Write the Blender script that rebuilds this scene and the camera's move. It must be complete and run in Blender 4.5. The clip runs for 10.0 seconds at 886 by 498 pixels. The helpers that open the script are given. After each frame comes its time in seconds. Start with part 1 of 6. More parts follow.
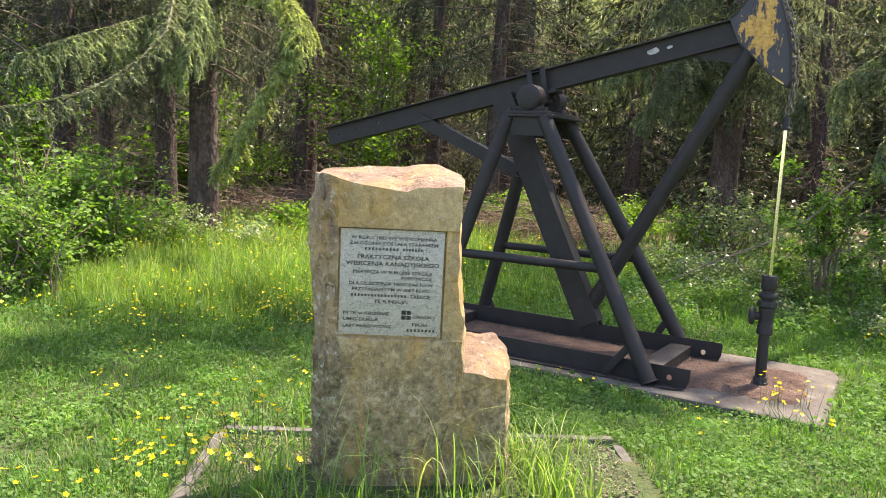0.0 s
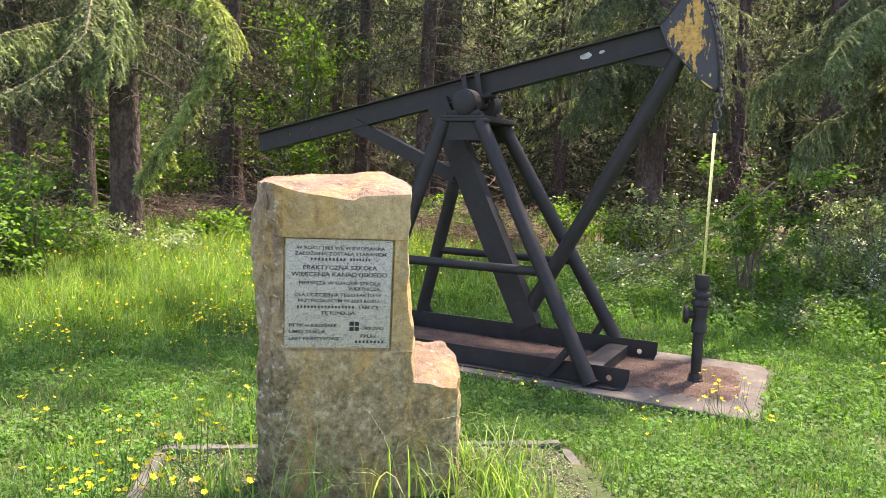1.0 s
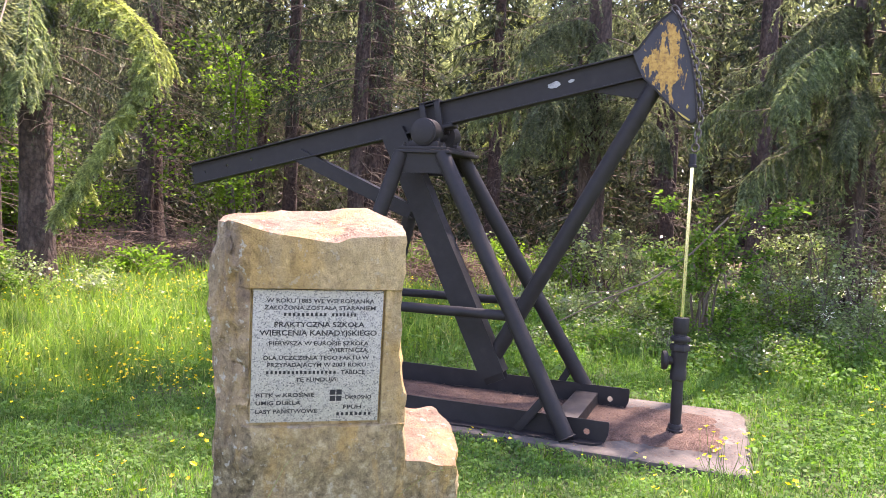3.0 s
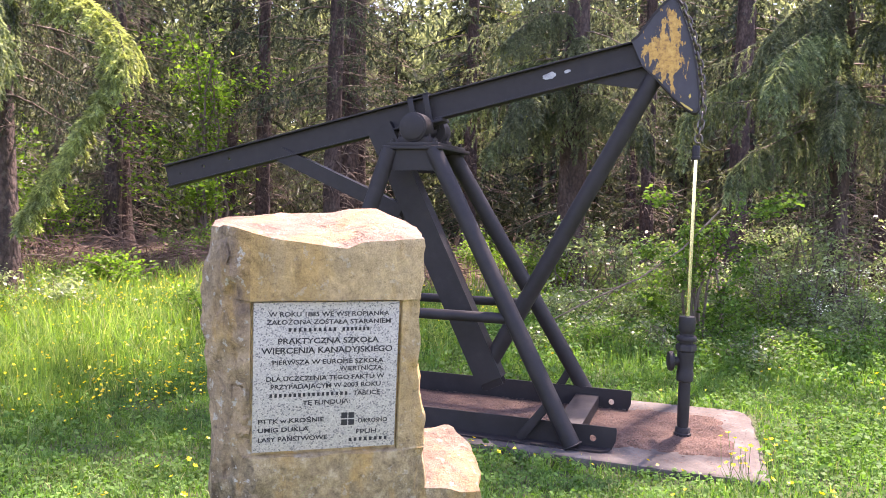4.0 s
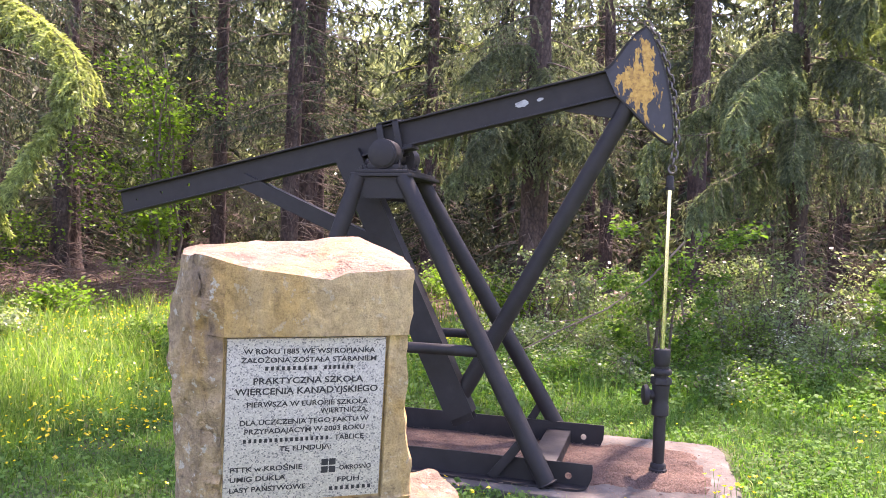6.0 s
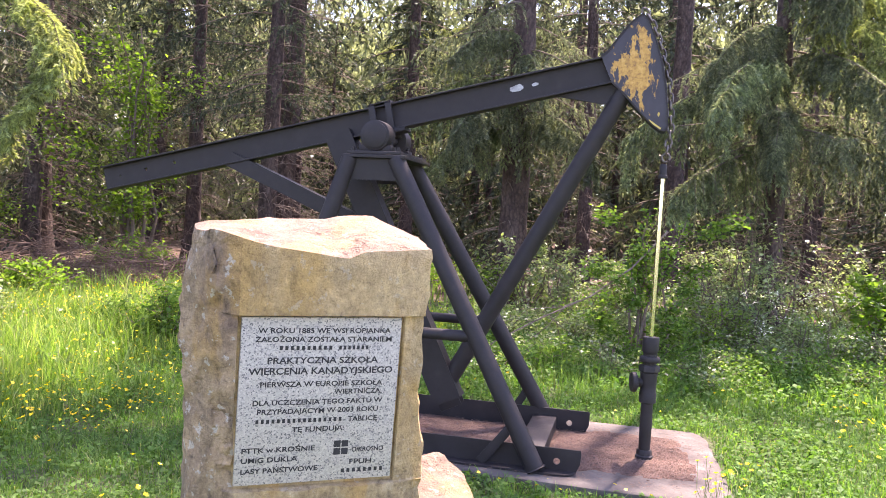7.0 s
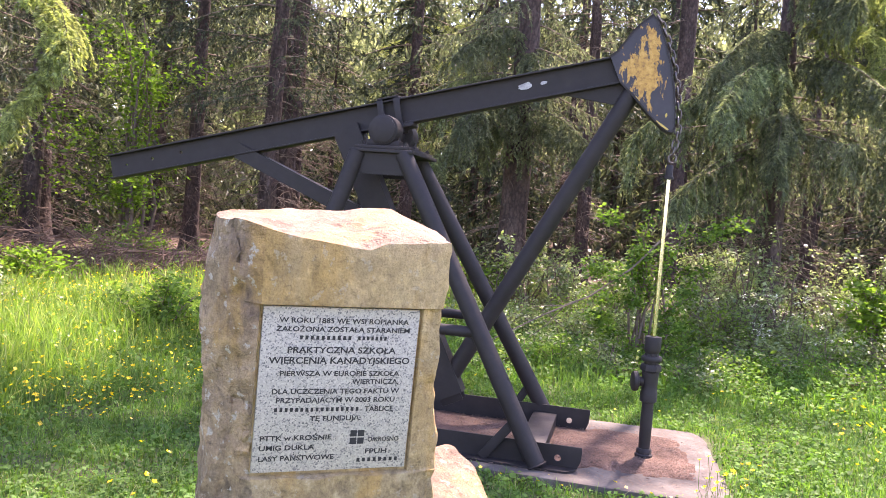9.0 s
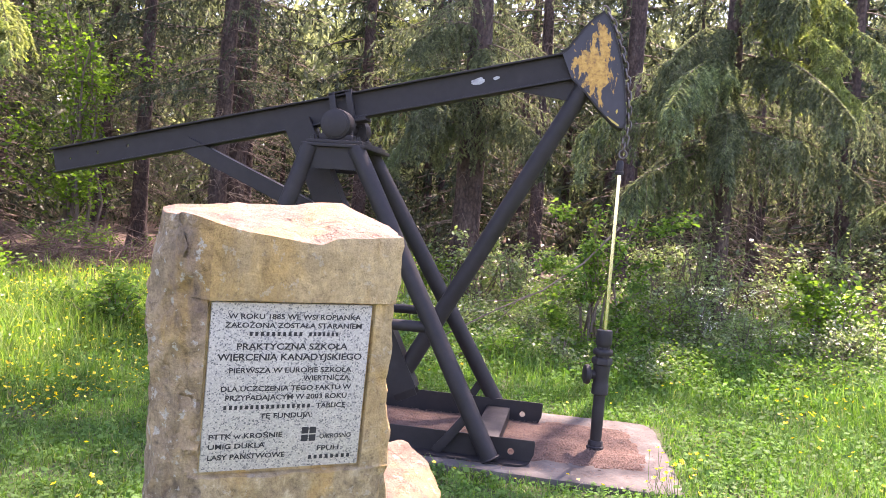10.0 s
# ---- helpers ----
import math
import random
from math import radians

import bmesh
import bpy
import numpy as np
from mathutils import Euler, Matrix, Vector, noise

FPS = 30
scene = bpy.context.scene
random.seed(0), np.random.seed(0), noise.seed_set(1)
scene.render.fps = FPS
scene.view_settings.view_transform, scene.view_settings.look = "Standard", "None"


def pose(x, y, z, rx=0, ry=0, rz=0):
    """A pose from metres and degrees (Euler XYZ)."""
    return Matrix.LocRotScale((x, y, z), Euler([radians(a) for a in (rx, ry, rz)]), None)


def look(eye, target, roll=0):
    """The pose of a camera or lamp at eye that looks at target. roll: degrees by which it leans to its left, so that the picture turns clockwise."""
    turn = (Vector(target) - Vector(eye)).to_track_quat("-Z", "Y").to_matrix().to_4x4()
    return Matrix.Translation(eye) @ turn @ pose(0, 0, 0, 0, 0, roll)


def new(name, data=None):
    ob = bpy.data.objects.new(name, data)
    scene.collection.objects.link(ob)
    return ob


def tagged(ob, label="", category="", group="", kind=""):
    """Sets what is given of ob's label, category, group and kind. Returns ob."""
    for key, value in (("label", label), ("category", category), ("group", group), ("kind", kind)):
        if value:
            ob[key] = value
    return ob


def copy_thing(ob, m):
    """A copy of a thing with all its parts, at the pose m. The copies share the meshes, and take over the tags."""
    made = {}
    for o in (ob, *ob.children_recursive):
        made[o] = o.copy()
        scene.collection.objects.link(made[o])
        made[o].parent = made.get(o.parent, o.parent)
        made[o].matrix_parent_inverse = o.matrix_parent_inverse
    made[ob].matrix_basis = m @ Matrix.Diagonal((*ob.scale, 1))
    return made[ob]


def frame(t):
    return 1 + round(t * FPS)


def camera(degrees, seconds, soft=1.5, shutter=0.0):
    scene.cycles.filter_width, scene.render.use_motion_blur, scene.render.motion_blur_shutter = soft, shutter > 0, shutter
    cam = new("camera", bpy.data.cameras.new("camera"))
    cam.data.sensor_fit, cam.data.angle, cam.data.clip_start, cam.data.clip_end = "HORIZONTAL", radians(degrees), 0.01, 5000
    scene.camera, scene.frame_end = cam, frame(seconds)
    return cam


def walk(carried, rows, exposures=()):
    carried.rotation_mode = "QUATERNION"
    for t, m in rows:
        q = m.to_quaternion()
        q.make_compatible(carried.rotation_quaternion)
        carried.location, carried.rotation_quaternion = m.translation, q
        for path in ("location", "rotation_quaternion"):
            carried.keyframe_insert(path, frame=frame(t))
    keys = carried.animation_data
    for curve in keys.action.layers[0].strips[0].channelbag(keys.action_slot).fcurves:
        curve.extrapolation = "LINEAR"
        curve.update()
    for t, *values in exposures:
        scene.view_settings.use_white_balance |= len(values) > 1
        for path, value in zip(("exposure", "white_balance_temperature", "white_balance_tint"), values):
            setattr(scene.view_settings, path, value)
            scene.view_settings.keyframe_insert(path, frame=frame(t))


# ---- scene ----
cam = camera(58.3, 10.0, soft=0.9)
PATH = [
    (0, (0.932, -6.007, 1.513), (-0.104, -4.312, 1.279), 2.8),
    (0.5, (0.902, -6.008, 1.517), (-0.084, -4.284, 1.281), 2.4),
    (1, (0.833, -6.002, 1.524), (-0.045, -4.219, 1.306), 2.2),
    (1.5, (0.783, -5.994, 1.548), (0.003, -4.162, 1.363), 2.3),
    (2, (0.681, -5.907, 1.553), (-0.045, -4.049, 1.42), 2.2),
    (2.5, (0.53, -5.757, 1.522), (-0.201, -3.899, 1.399), 2.7),
    (4, (0.119, -5.437, 1.509), (-0.517, -3.545, 1.383), 1.4),
    (4.5, (0.104, -5.292, 1.493), (-0.54, -3.4, 1.402), 1.7),
    (5, (0.102, -5.257, 1.495), (-0.551, -3.368, 1.416), 1.9),
    (5.5, (0.072, -5.264, 1.499), (-0.542, -3.362, 1.434), 1.8),
    (6, (-0.026, -5.312, 1.501), (-0.557, -3.385, 1.453), 1.8),
    (7.5, (-0.186, -5.309, 1.472), (-0.64, -3.363, 1.382), 3.2),
    (8, (-0.209, -5.325, 1.473), (-0.679, -3.382, 1.391), 3.4),
    (8.5, (-0.221, -5.339, 1.469), (-0.688, -3.396, 1.386), 3.9),
    (9, (-0.213, -5.347, 1.468), (-0.664, -3.4, 1.381), 4.3),
    (9.5, (-0.213, -5.347, 1.464), (-0.643, -3.396, 1.374), 4.4),
    (10, (-0.21, -5.337, 1.466), (-0.547, -3.367, 1.376), 4.3),
]
walk(cam, [(t, look(eye, target, roll)) for t, eye, target, roll in PATH],
     [(0.0, 1.93, 7400, 18), (2.0, 2.15, 7100, 28), (4.0, 2.38, 6900, 39), (10.0, 2.45, 6950, 40)])

# ---- world and sun ----
SUN_DIR = Vector((0.16, 0.50, 1.0)).normalized()
world = bpy.data.worlds.new("sky")
scene.world = world
world.use_nodes = True
wn = world.node_tree
sky = wn.nodes.new("ShaderNodeTexSky")
sky.sky_type = "NISHITA"
sky.sun_disc = False
sky.sun_elevation = math.asin(SUN_DIR.z)
sky.sun_rotation = math.atan2(SUN_DIR.x, SUN_DIR.y)
wn.links.new(sky.outputs[0], wn.nodes["Background"].inputs[0])
wn.nodes["Background"].inputs[1].default_value = 0.15
sun = new("sun", bpy.data.lights.new("sun", "SUN"))
sun.data.energy = 4.2
sun.data.angle = radians(0.6)
sun.data.color = (1.0, 0.93, 0.80)
sun.matrix_world = look(SUN_DIR * 60, (0, 0, 0))


# ---- materials ----
def mat(name, rough=0.7, metal=0.0):
    m = bpy.data.materials.new(name)
    m.use_nodes = True
    nt = m.node_tree
    b = nt.nodes["Principled BSDF"]
    b.inputs["Roughness"].default_value = rough
    b.inputs["Metallic"].default_value = metal
    return m, nt, b


def coords(nt, scale=(1, 1, 1)):
    tc = nt.nodes.new("ShaderNodeTexCoord")
    mp = nt.nodes.new("ShaderNodeMapping")
    mp.inputs["Scale"].default_value = scale
    nt.links.new(tc.outputs["Object"], mp.inputs[0])
    return mp.outputs[0]


def noise_tex(nt, scale, detail=5.0, rough=0.6, vec=None, distort=0.0):
    n = nt.nodes.new("ShaderNodeTexNoise")
    n.inputs["Scale"].default_value = scale
    n.inputs["Detail"].default_value = detail
    n.inputs["Roughness"].default_value = rough
    n.inputs["Distortion"].default_value = distort
    nt.links.new(vec if vec else coords(nt), n.inputs["Vector"])
    return n.outputs["Fac"]


def ramp(nt, fac, stops):
    r = nt.nodes.new("ShaderNodeValToRGB")
    el = r.color_ramp.elements
    while len(el) < len(stops):
        el.new(0.5)
    for e, (p, c) in zip(el, stops):
        e.position = p
        e.color = (*c, 1) if len(c) == 3 else c
    nt.links.new(fac, r.inputs[0])
    return r.outputs[0]


def grey(v):
    return (v, v, v)


def mixc(nt, fac, a, b, mode="MIX"):
    m = nt.nodes.new("ShaderNodeMix")
    m.data_type, m.blend_type = "RGBA", mode
    for sock, val in ((m.inputs[0], fac), (m.inputs[6], a), (m.inputs[7], b)):
        if isinstance(val, bpy.types.NodeSocket):
            nt.links.new(val, sock)
        else:
            sock.default_value = (*val, 1) if isinstance(val, tuple) else val
    return m.outputs[2]


def bump(nt, b, height, strength=0.5, dist=0.01):
    n = nt.nodes.new("ShaderNodeBump")
    n.inputs["Strength"].default_value = strength
    n.inputs["Distance"].default_value = dist
    nt.links.new(height, n.inputs["Height"])
    nt.links.new(n.outputs[0], b.inputs["Normal"])


def base(nt, b, col):
    nt.links.new(col, b.inputs["Base Color"])


def island(nt):
    return nt.nodes.new("ShaderNodeNewGeometry").outputs["Random Per Island"]


def make_sandstone(name, kind):
    """Tan weathered face, broken top darkened against the sun, or the purple-brown rough flank."""
    m, nt, b = mat(name, 0.88)
    big = noise_tex(nt, 2.6, 7, 0.62, None, 0.4)
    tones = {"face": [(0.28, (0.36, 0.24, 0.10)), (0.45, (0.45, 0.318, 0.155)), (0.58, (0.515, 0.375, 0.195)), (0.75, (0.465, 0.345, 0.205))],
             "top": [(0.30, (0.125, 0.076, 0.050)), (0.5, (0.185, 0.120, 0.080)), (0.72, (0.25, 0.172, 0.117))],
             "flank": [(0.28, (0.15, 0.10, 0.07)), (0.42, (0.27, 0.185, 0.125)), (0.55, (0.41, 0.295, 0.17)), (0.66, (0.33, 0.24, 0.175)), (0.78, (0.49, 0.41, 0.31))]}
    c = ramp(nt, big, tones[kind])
    streak = noise_tex(nt, 9.0, 8, 0.7, coords(nt, (1.8, 1.8, 0.45)), 0.8)
    amount = {"face": 0.22, "top": 0.25, "flank": 0.7}[kind]
    c = mixc(nt, ramp(nt, streak, [(0.46, grey(0)), (0.66, grey(amount))]), c, (0.135, 0.105, 0.08))
    if kind != "top":
        # the lower half stays damp: grey-green algae with a ragged upper edge
        sep = nt.nodes.new("ShaderNodeSeparateXYZ")
        nt.links.new(coords(nt), sep.inputs[0])
        hgt = nt.nodes.new("ShaderNodeMath")
        hgt.operation = "MULTIPLY_ADD"
        nt.links.new(noise_tex(nt, 5.0, 6, 0.6), hgt.inputs[0])
        hgt.inputs[1].default_value = 0.55
        nt.links.new(sep.outputs[2], hgt.inputs[2])
        damp = nt.nodes.new("ShaderNodeMapRange")
        damp.inputs["From Min"].default_value = 1.12
        damp.inputs["From Max"].default_value = 0.86
        damp.inputs["To Max"].default_value = 0.8
        nt.links.new(hgt.outputs[0], damp.inputs["Value"])
        c = mixc(nt, damp.outputs[0], c, ramp(nt, noise_tex(nt, 24, 9, 0.72), [(0.34, (0.065, 0.050, 0.028)), (0.46, (0.165, 0.128, 0.066)), (0.55, (0.26, 0.205, 0.11)), (0.66, (0.42, 0.36, 0.235))]))
    ochre = noise_tex(nt, 5.5, 6, 0.6, coords(nt, (1.2, 1.2, 0.45)), 0.3)
    c = mixc(nt, ramp(nt, ochre, [(0.52, grey(0)), (0.62, grey(0.7 if kind != "top" else 0.3))]), c, (0.43, 0.265, 0.085))
    blot = noise_tex(nt, 13.0, 9, 0.72, coords(nt, (1, 1, 0.8)), 0.7)
    c = mixc(nt, {"face": 0.65, "top": 0.7, "flank": 0.9}[kind], c, ramp(nt, blot, [(0.32, grey(0.42)), (0.46, grey(0.92)), (0.56, grey(1.12)), (0.68, grey(1.5))]), "MULTIPLY")
    pit = noise_tex(nt, 48.0, 8, 0.75, None, 0.5)
    c = mixc(nt, {"face": 0.75, "top": 0.6, "flank": 0.85}[kind], c, ramp(nt, pit, [(0.34, grey(0.45)), (0.45, grey(0.95)), (0.62, grey(1.15)), (0.72, grey(1.45))]), "MULTIPLY")
    lichen = noise_tex(nt, 34.0, 5, 0.6)
    c = mixc(nt, ramp(nt, lichen, [(0.60, grey(0)), (0.64, grey(0.75 if kind == "flank" else 0.3))]), c, (0.50, 0.47, 0.39))
    v = nt.nodes.new("ShaderNodeTexVoronoi")
    v.feature = "DISTANCE_TO_EDGE"
    v.inputs["Scale"].default_value = 7.0
    warp = mixc(nt, 0.22, coords(nt), noise_tex(nt, 6, 5, 0.6))
    nt.links.new(warp, v.inputs["Vector"])
    crack = ramp(nt, v.outputs["Distance"], [(0.0, grey(0)), (0.12, grey(1))])
    grain = noise_tex(nt, 170.0, 3, 0.7)
    c = mixc(nt, 0.6, c, ramp(nt, grain, [(0.3, grey(0.75)), (0.7, grey(1.2))]), "MULTIPLY")
    base(nt, b, c)
    h = mixc(nt, 0.25, noise_tex(nt, 20.0, 10, 0.7), grain)
    h = mixc(nt, 0.07 if kind == "face" else 0.2, h, crack)
    bump(nt, b, h, 1.0, 0.035 if kind == "flank" else 0.02)
    return m


SANDSTONE = make_sandstone("weathered_sandstone", "face")
# Top colour set darker than the face to offset direct sun.
SUN_DIMMED_STONE = make_sandstone("sun_dimmed_broken_sandstone", "top")
FLANK_STONE = make_sandstone("rough_sandstone_flank", "flank")


def make_granite():
    m, nt, b = mat("speckled_granite", 0.48)
    v = nt.nodes.new("ShaderNodeTexVoronoi")
    v.inputs["Scale"].default_value = 270
    nt.links.new(coords(nt), v.inputs["Vector"])
    sep = nt.nodes.new("ShaderNodeSeparateColor")
    nt.links.new(v.outputs["Color"], sep.inputs[0])
    c = ramp(nt, sep.outputs[0], [(0.0, (0.10, 0.098, 0.094)), (0.12, (0.20, 0.195, 0.185)), (0.22, (0.34, 0.322, 0.29)), (0.6, (0.40, 0.372, 0.315)), (1.0, (0.49, 0.455, 0.385))])
    n = noise_tex(nt, 90, 4, 0.7)
    c = mixc(nt, ramp(nt, n, [(0.62, grey(0)), (0.70, grey(0.5))]), c, (0.22, 0.215, 0.21))
    base(nt, b, c)
    return m


GRANITE = make_granite()


def make_black_paint():
    m, nt, b = mat("weathered_black_paint", 0.5)
    n = noise_tex(nt, 9, 6, 0.6)
    c = ramp(nt, n, [(0.35, (0.017, 0.0145, 0.0145)), (0.6, (0.027, 0.0235, 0.0235)), (0.8, (0.042, 0.036, 0.034))])
    rust = noise_tex(nt, 45, 6, 0.7)
    c = mixc(nt, ramp(nt, rust, [(0.66, grey(0)), (0.74, grey(0.5))]), c, (0.075, 0.045, 0.03))
    base(nt, b, c)
    b.inputs["Specular IOR Level"].default_value = 0.3
    r = ramp(nt, n, [(0.3, grey(0.5)), (0.7, grey(0.72))])
    nt.links.new(r, b.inputs["Roughness"])
    bump(nt, b, noise_tex(nt, 60, 6, 0.7), 0.35, 0.004)
    return m


BLACK = make_black_paint()


def make_head_paint():
    """Black over flaking yellow: the yellow patch sits on the upper rear part of the plate."""
    m, nt, b = mat("flaking_black_and_yellow_paint", 0.5)
    tc = nt.nodes.new("ShaderNodeTexCoord")
    sub = nt.nodes.new("ShaderNodeVectorMath")
    sub.operation = "SUBTRACT"
    sub.inputs[1].default_value = (-0.20, 0, 2.50)
    nt.links.new(tc.outputs["Object"], sub.inputs[0])
    rot = nt.nodes.new("ShaderNodeMapping")
    rot.inputs["Rotation"].default_value = (0, radians(14), 0)
    rot.inputs["Scale"].default_value = (7.4, 0.0, 3.7)
    nt.links.new(sub.outputs[0], rot.inputs[0])
    ln = nt.nodes.new("ShaderNodeVectorMath")
    ln.operation = "LENGTH"
    nt.links.new(rot.outputs[0], ln.inputs[0])
    stretched = coords(nt, (1.6, 1, 0.8))
    n = noise_tex(nt, 11, 9, 0.68, stretched, 0.5)
    amt = nt.nodes.new("ShaderNodeMath")
    amt.operation = "MULTIPLY_ADD"
    nt.links.new(n, amt.inputs[0])
    amt.inputs[1].default_value = 3.6
    amt.inputs[2].default_value = -1.05
    less = nt.nodes.new("ShaderNodeMath")
    less.operation = "SUBTRACT"
    nt.links.new(amt.outputs[0], less.inputs[0])
    nt.links.new(ln.outputs["Value"], less.inputs[1])
    mask = ramp(nt, less.outputs[0], [(0.0, grey(0)), (0.06, grey(1))])
    yellow = ramp(nt, noise_tex(nt, 40, 5, 0.7), [(0.3, (0.20, 0.095, 0.025)), (0.5, (0.46, 0.245, 0.04)), (0.7, (0.58, 0.35, 0.08))])
    black = ramp(nt, noise_tex(nt, 8), [(0.3, (0.016, 0.015, 0.019)), (0.7, (0.033, 0.030, 0.040))])
    base(nt, b, mixc(nt, mask, black, yellow))
    bump(nt, b, mixc(nt, 0.4, mask, noise_tex(nt, 50, 6)), 0.4, 0.003)
    return m


HEAD_PAINT = make_head_paint()


def simple(name, stops, scale, rough=0.7, metal=0.0, bump_scale=None, strength=0.4, dist=0.005, vec_scale=(1, 1, 1)):
    m, nt, b = mat(name, rough, metal)
    n = noise_tex(nt, scale, 6, 0.62, coords(nt, vec_scale))
    fine = noise_tex(nt, scale * 11, 4, 0.6, coords(nt, vec_scale))
    c = mixc(nt, 0.5, ramp(nt, n, stops), ramp(nt, fine, [(0.3, grey(0.6)), (0.7, grey(1.2))]), "MULTIPLY")
    base(nt, b, c)
    if bump_scale:
        bump(nt, b, noise_tex(nt, bump_scale, 7, 0.65, coords(nt, vec_scale)), strength, dist)
    return m


WHITE_PAINT = simple("old_white_paint", [(0.3, (0.25, 0.25, 0.26)), (0.7, (0.48, 0.48, 0.48))], 20, 0.6, bump_scale=40)
YELLOW_PAINT = simple("old_yellow_paint", [(0.3, (0.45, 0.30, 0.06)), (0.7, (0.62, 0.45, 0.10))], 20, 0.6)
STEEL = simple("bare_rusty_steel", [(0.3, (0.09, 0.075, 0.065)), (0.7, (0.20, 0.18, 0.17))], 40, 0.45, 0.85, bump_scale=120)
# Reflection of the grass is put into the steel as a yellow-green tint.
POLISHED_GRASS_TINT = simple("polished_steel_grass_tint", [(0.3, (0.55, 0.56, 0.36)), (0.7, (0.66, 0.67, 0.46))], 30, 0.2, 1.0)
INK = simple("black_engraving", [(0.3, (0.012, 0.012, 0.013)), (0.7, (0.028, 0.028, 0.03))], 60, 0.7)
CONCRETE = simple("stained_concrete", [(0.25, (0.042, 0.036, 0.031)), (0.42, (0.075, 0.064, 0.055)), (0.56, (0.098, 0.086, 0.074)), (0.74, (0.165, 0.148, 0.128))], 4.5, 0.9, bump_scale=40, strength=0.5, dist=0.006)


def make_litter():
    m, nt, b = mat("red_brown_needle_litter", 0.95)
    c = ramp(nt, noise_tex(nt, 6, 6), [(0.3, (0.085, 0.048, 0.036)), (0.55, (0.155, 0.090, 0.064)), (0.75, (0.225, 0.145, 0.11))])
    crumb = noise_tex(nt, 75, 6, 0.75)
    c = mixc(nt, 0.9, c, ramp(nt, crumb, [(0.32, grey(0.35)), (0.5, grey(0.95)), (0.7, grey(1.6))]), "MULTIPLY")
    base(nt, b, c)
    bump(nt, b, crumb, 1.0, 0.03)
    return m


LITTER = make_litter()



def make_ground():
    """Mossy soil in the clearing, brown needle floor under the trees."""
    m, nt, b = mat("soil_moss_and_needles", 0.95)
    n = noise_tex(nt, 3.0, 6)
    green = ramp(nt, n, [(0.3, (0.032, 0.040, 0.013)), (0.5, (0.045, 0.066, 0.017)), (0.7, (0.085, 0.080, 0.036))])
    brown = ramp(nt, n, [(0.3, (0.050, 0.031, 0.020)), (0.55, (0.098, 0.060, 0.038)), (0.75, (0.062, 0.062, 0.026))])
    sep = nt.nodes.new("ShaderNodeSeparateXYZ")
    nt.links.new(coords(nt), sep.inputs[0])
    line = nt.nodes.new("ShaderNodeMath")
    line.operation = "MULTIPLY_ADD"
    nt.links.new(sep.outputs[0], line.inputs[0])
    line.inputs[1].default_value = -0.25
    nt.links.new(sep.outputs[1], line.inputs[2])
    wob = nt.nodes.new("ShaderNodeMath")
    wob.operation = "MULTIPLY_ADD"
    nt.links.new(noise_tex(nt, 0.7, 4), wob.inputs[0])
    wob.inputs[1].default_value = 3.0
    nt.links.new(line.outputs[0], wob.inputs[2])
    edge = nt.nodes.new("ShaderNodeMapRange")
    edge.inputs["From Min"].default_value = 7.2
    edge.inputs["From Max"].default_value = 8.6
    nt.links.new(wob.outputs[0], edge.inputs["Value"])
    base(nt, b, mixc(nt, edge.outputs[0], green, brown))
    bump(nt, b, noise_tex(nt, 30, 7), 0.8, 0.03)
    return m


GROUND = make_ground()

KERB = simple("mossy_concrete_kerb", [(0.3, (0.05, 0.047, 0.04)), (0.55, (0.095, 0.087, 0.078)), (0.75, (0.15, 0.137, 0.122))], 8, 0.9, bump_scale=60)
GRAVEL = simple("grey_brown_gravel", [(0.3, (0.15, 0.115, 0.085)), (0.55, (0.29, 0.235, 0.18)), (0.75, (0.40, 0.34, 0.28))], 25, 0.9, bump_scale=120, strength=0.8, dist=0.01)


def make_bark():
    """Thin grey-brown scales over a red-brown ground."""
    m, nt, b = mat("spruce_bark", 0.95)
    c = ramp(nt, noise_tex(nt, 4, 6, 0.65, coords(nt, (1.4, 1.4, 0.4))), [(0.3, (0.042, 0.027, 0.022)), (0.5, (0.085, 0.056, 0.046)), (0.72, (0.14, 0.102, 0.088))])
    v = nt.nodes.new("ShaderNodeTexVoronoi")
    v.inputs["Scale"].default_value = 26
    nt.links.new(mixc(nt, 0.06, coords(nt, (1.0, 1.0, 0.55)), noise_tex(nt, 9, 5)), v.inputs["Vector"])
    scale = ramp(nt, v.outputs["Distance"], [(0.0, grey(1.35)), (0.45, grey(0.95)), (0.8, grey(0.45))])
    c = mixc(nt, 0.85, c, scale, "MULTIPLY")
    c = mixc(nt, 0.7, c, ramp(nt, noise_tex(nt, 60, 5, 0.7), [(0.3, grey(0.6)), (0.7, grey(1.35))]), "MULTIPLY")
    lichen = noise_tex(nt, 14, 5, 0.6)
    c = mixc(nt, ramp(nt, lichen, [(0.60, grey(0)), (0.68, grey(0.4))]), c, (0.15, 0.15, 0.12))
    base(nt, b, c)
    bump(nt, b, scale, 1.0, 0.012)
    return m


BARK = make_bark()
TWIG = simple("dry_twig_bark", [(0.3, (0.10, 0.075, 0.055)), (0.7, (0.22, 0.17, 0.13))], 8, 0.9)
BRUSH = simple("dead_brown_brushwood", [(0.3, (0.09, 0.056, 0.040)), (0.7, (0.235, 0.16, 0.115))], 4, 0.95)


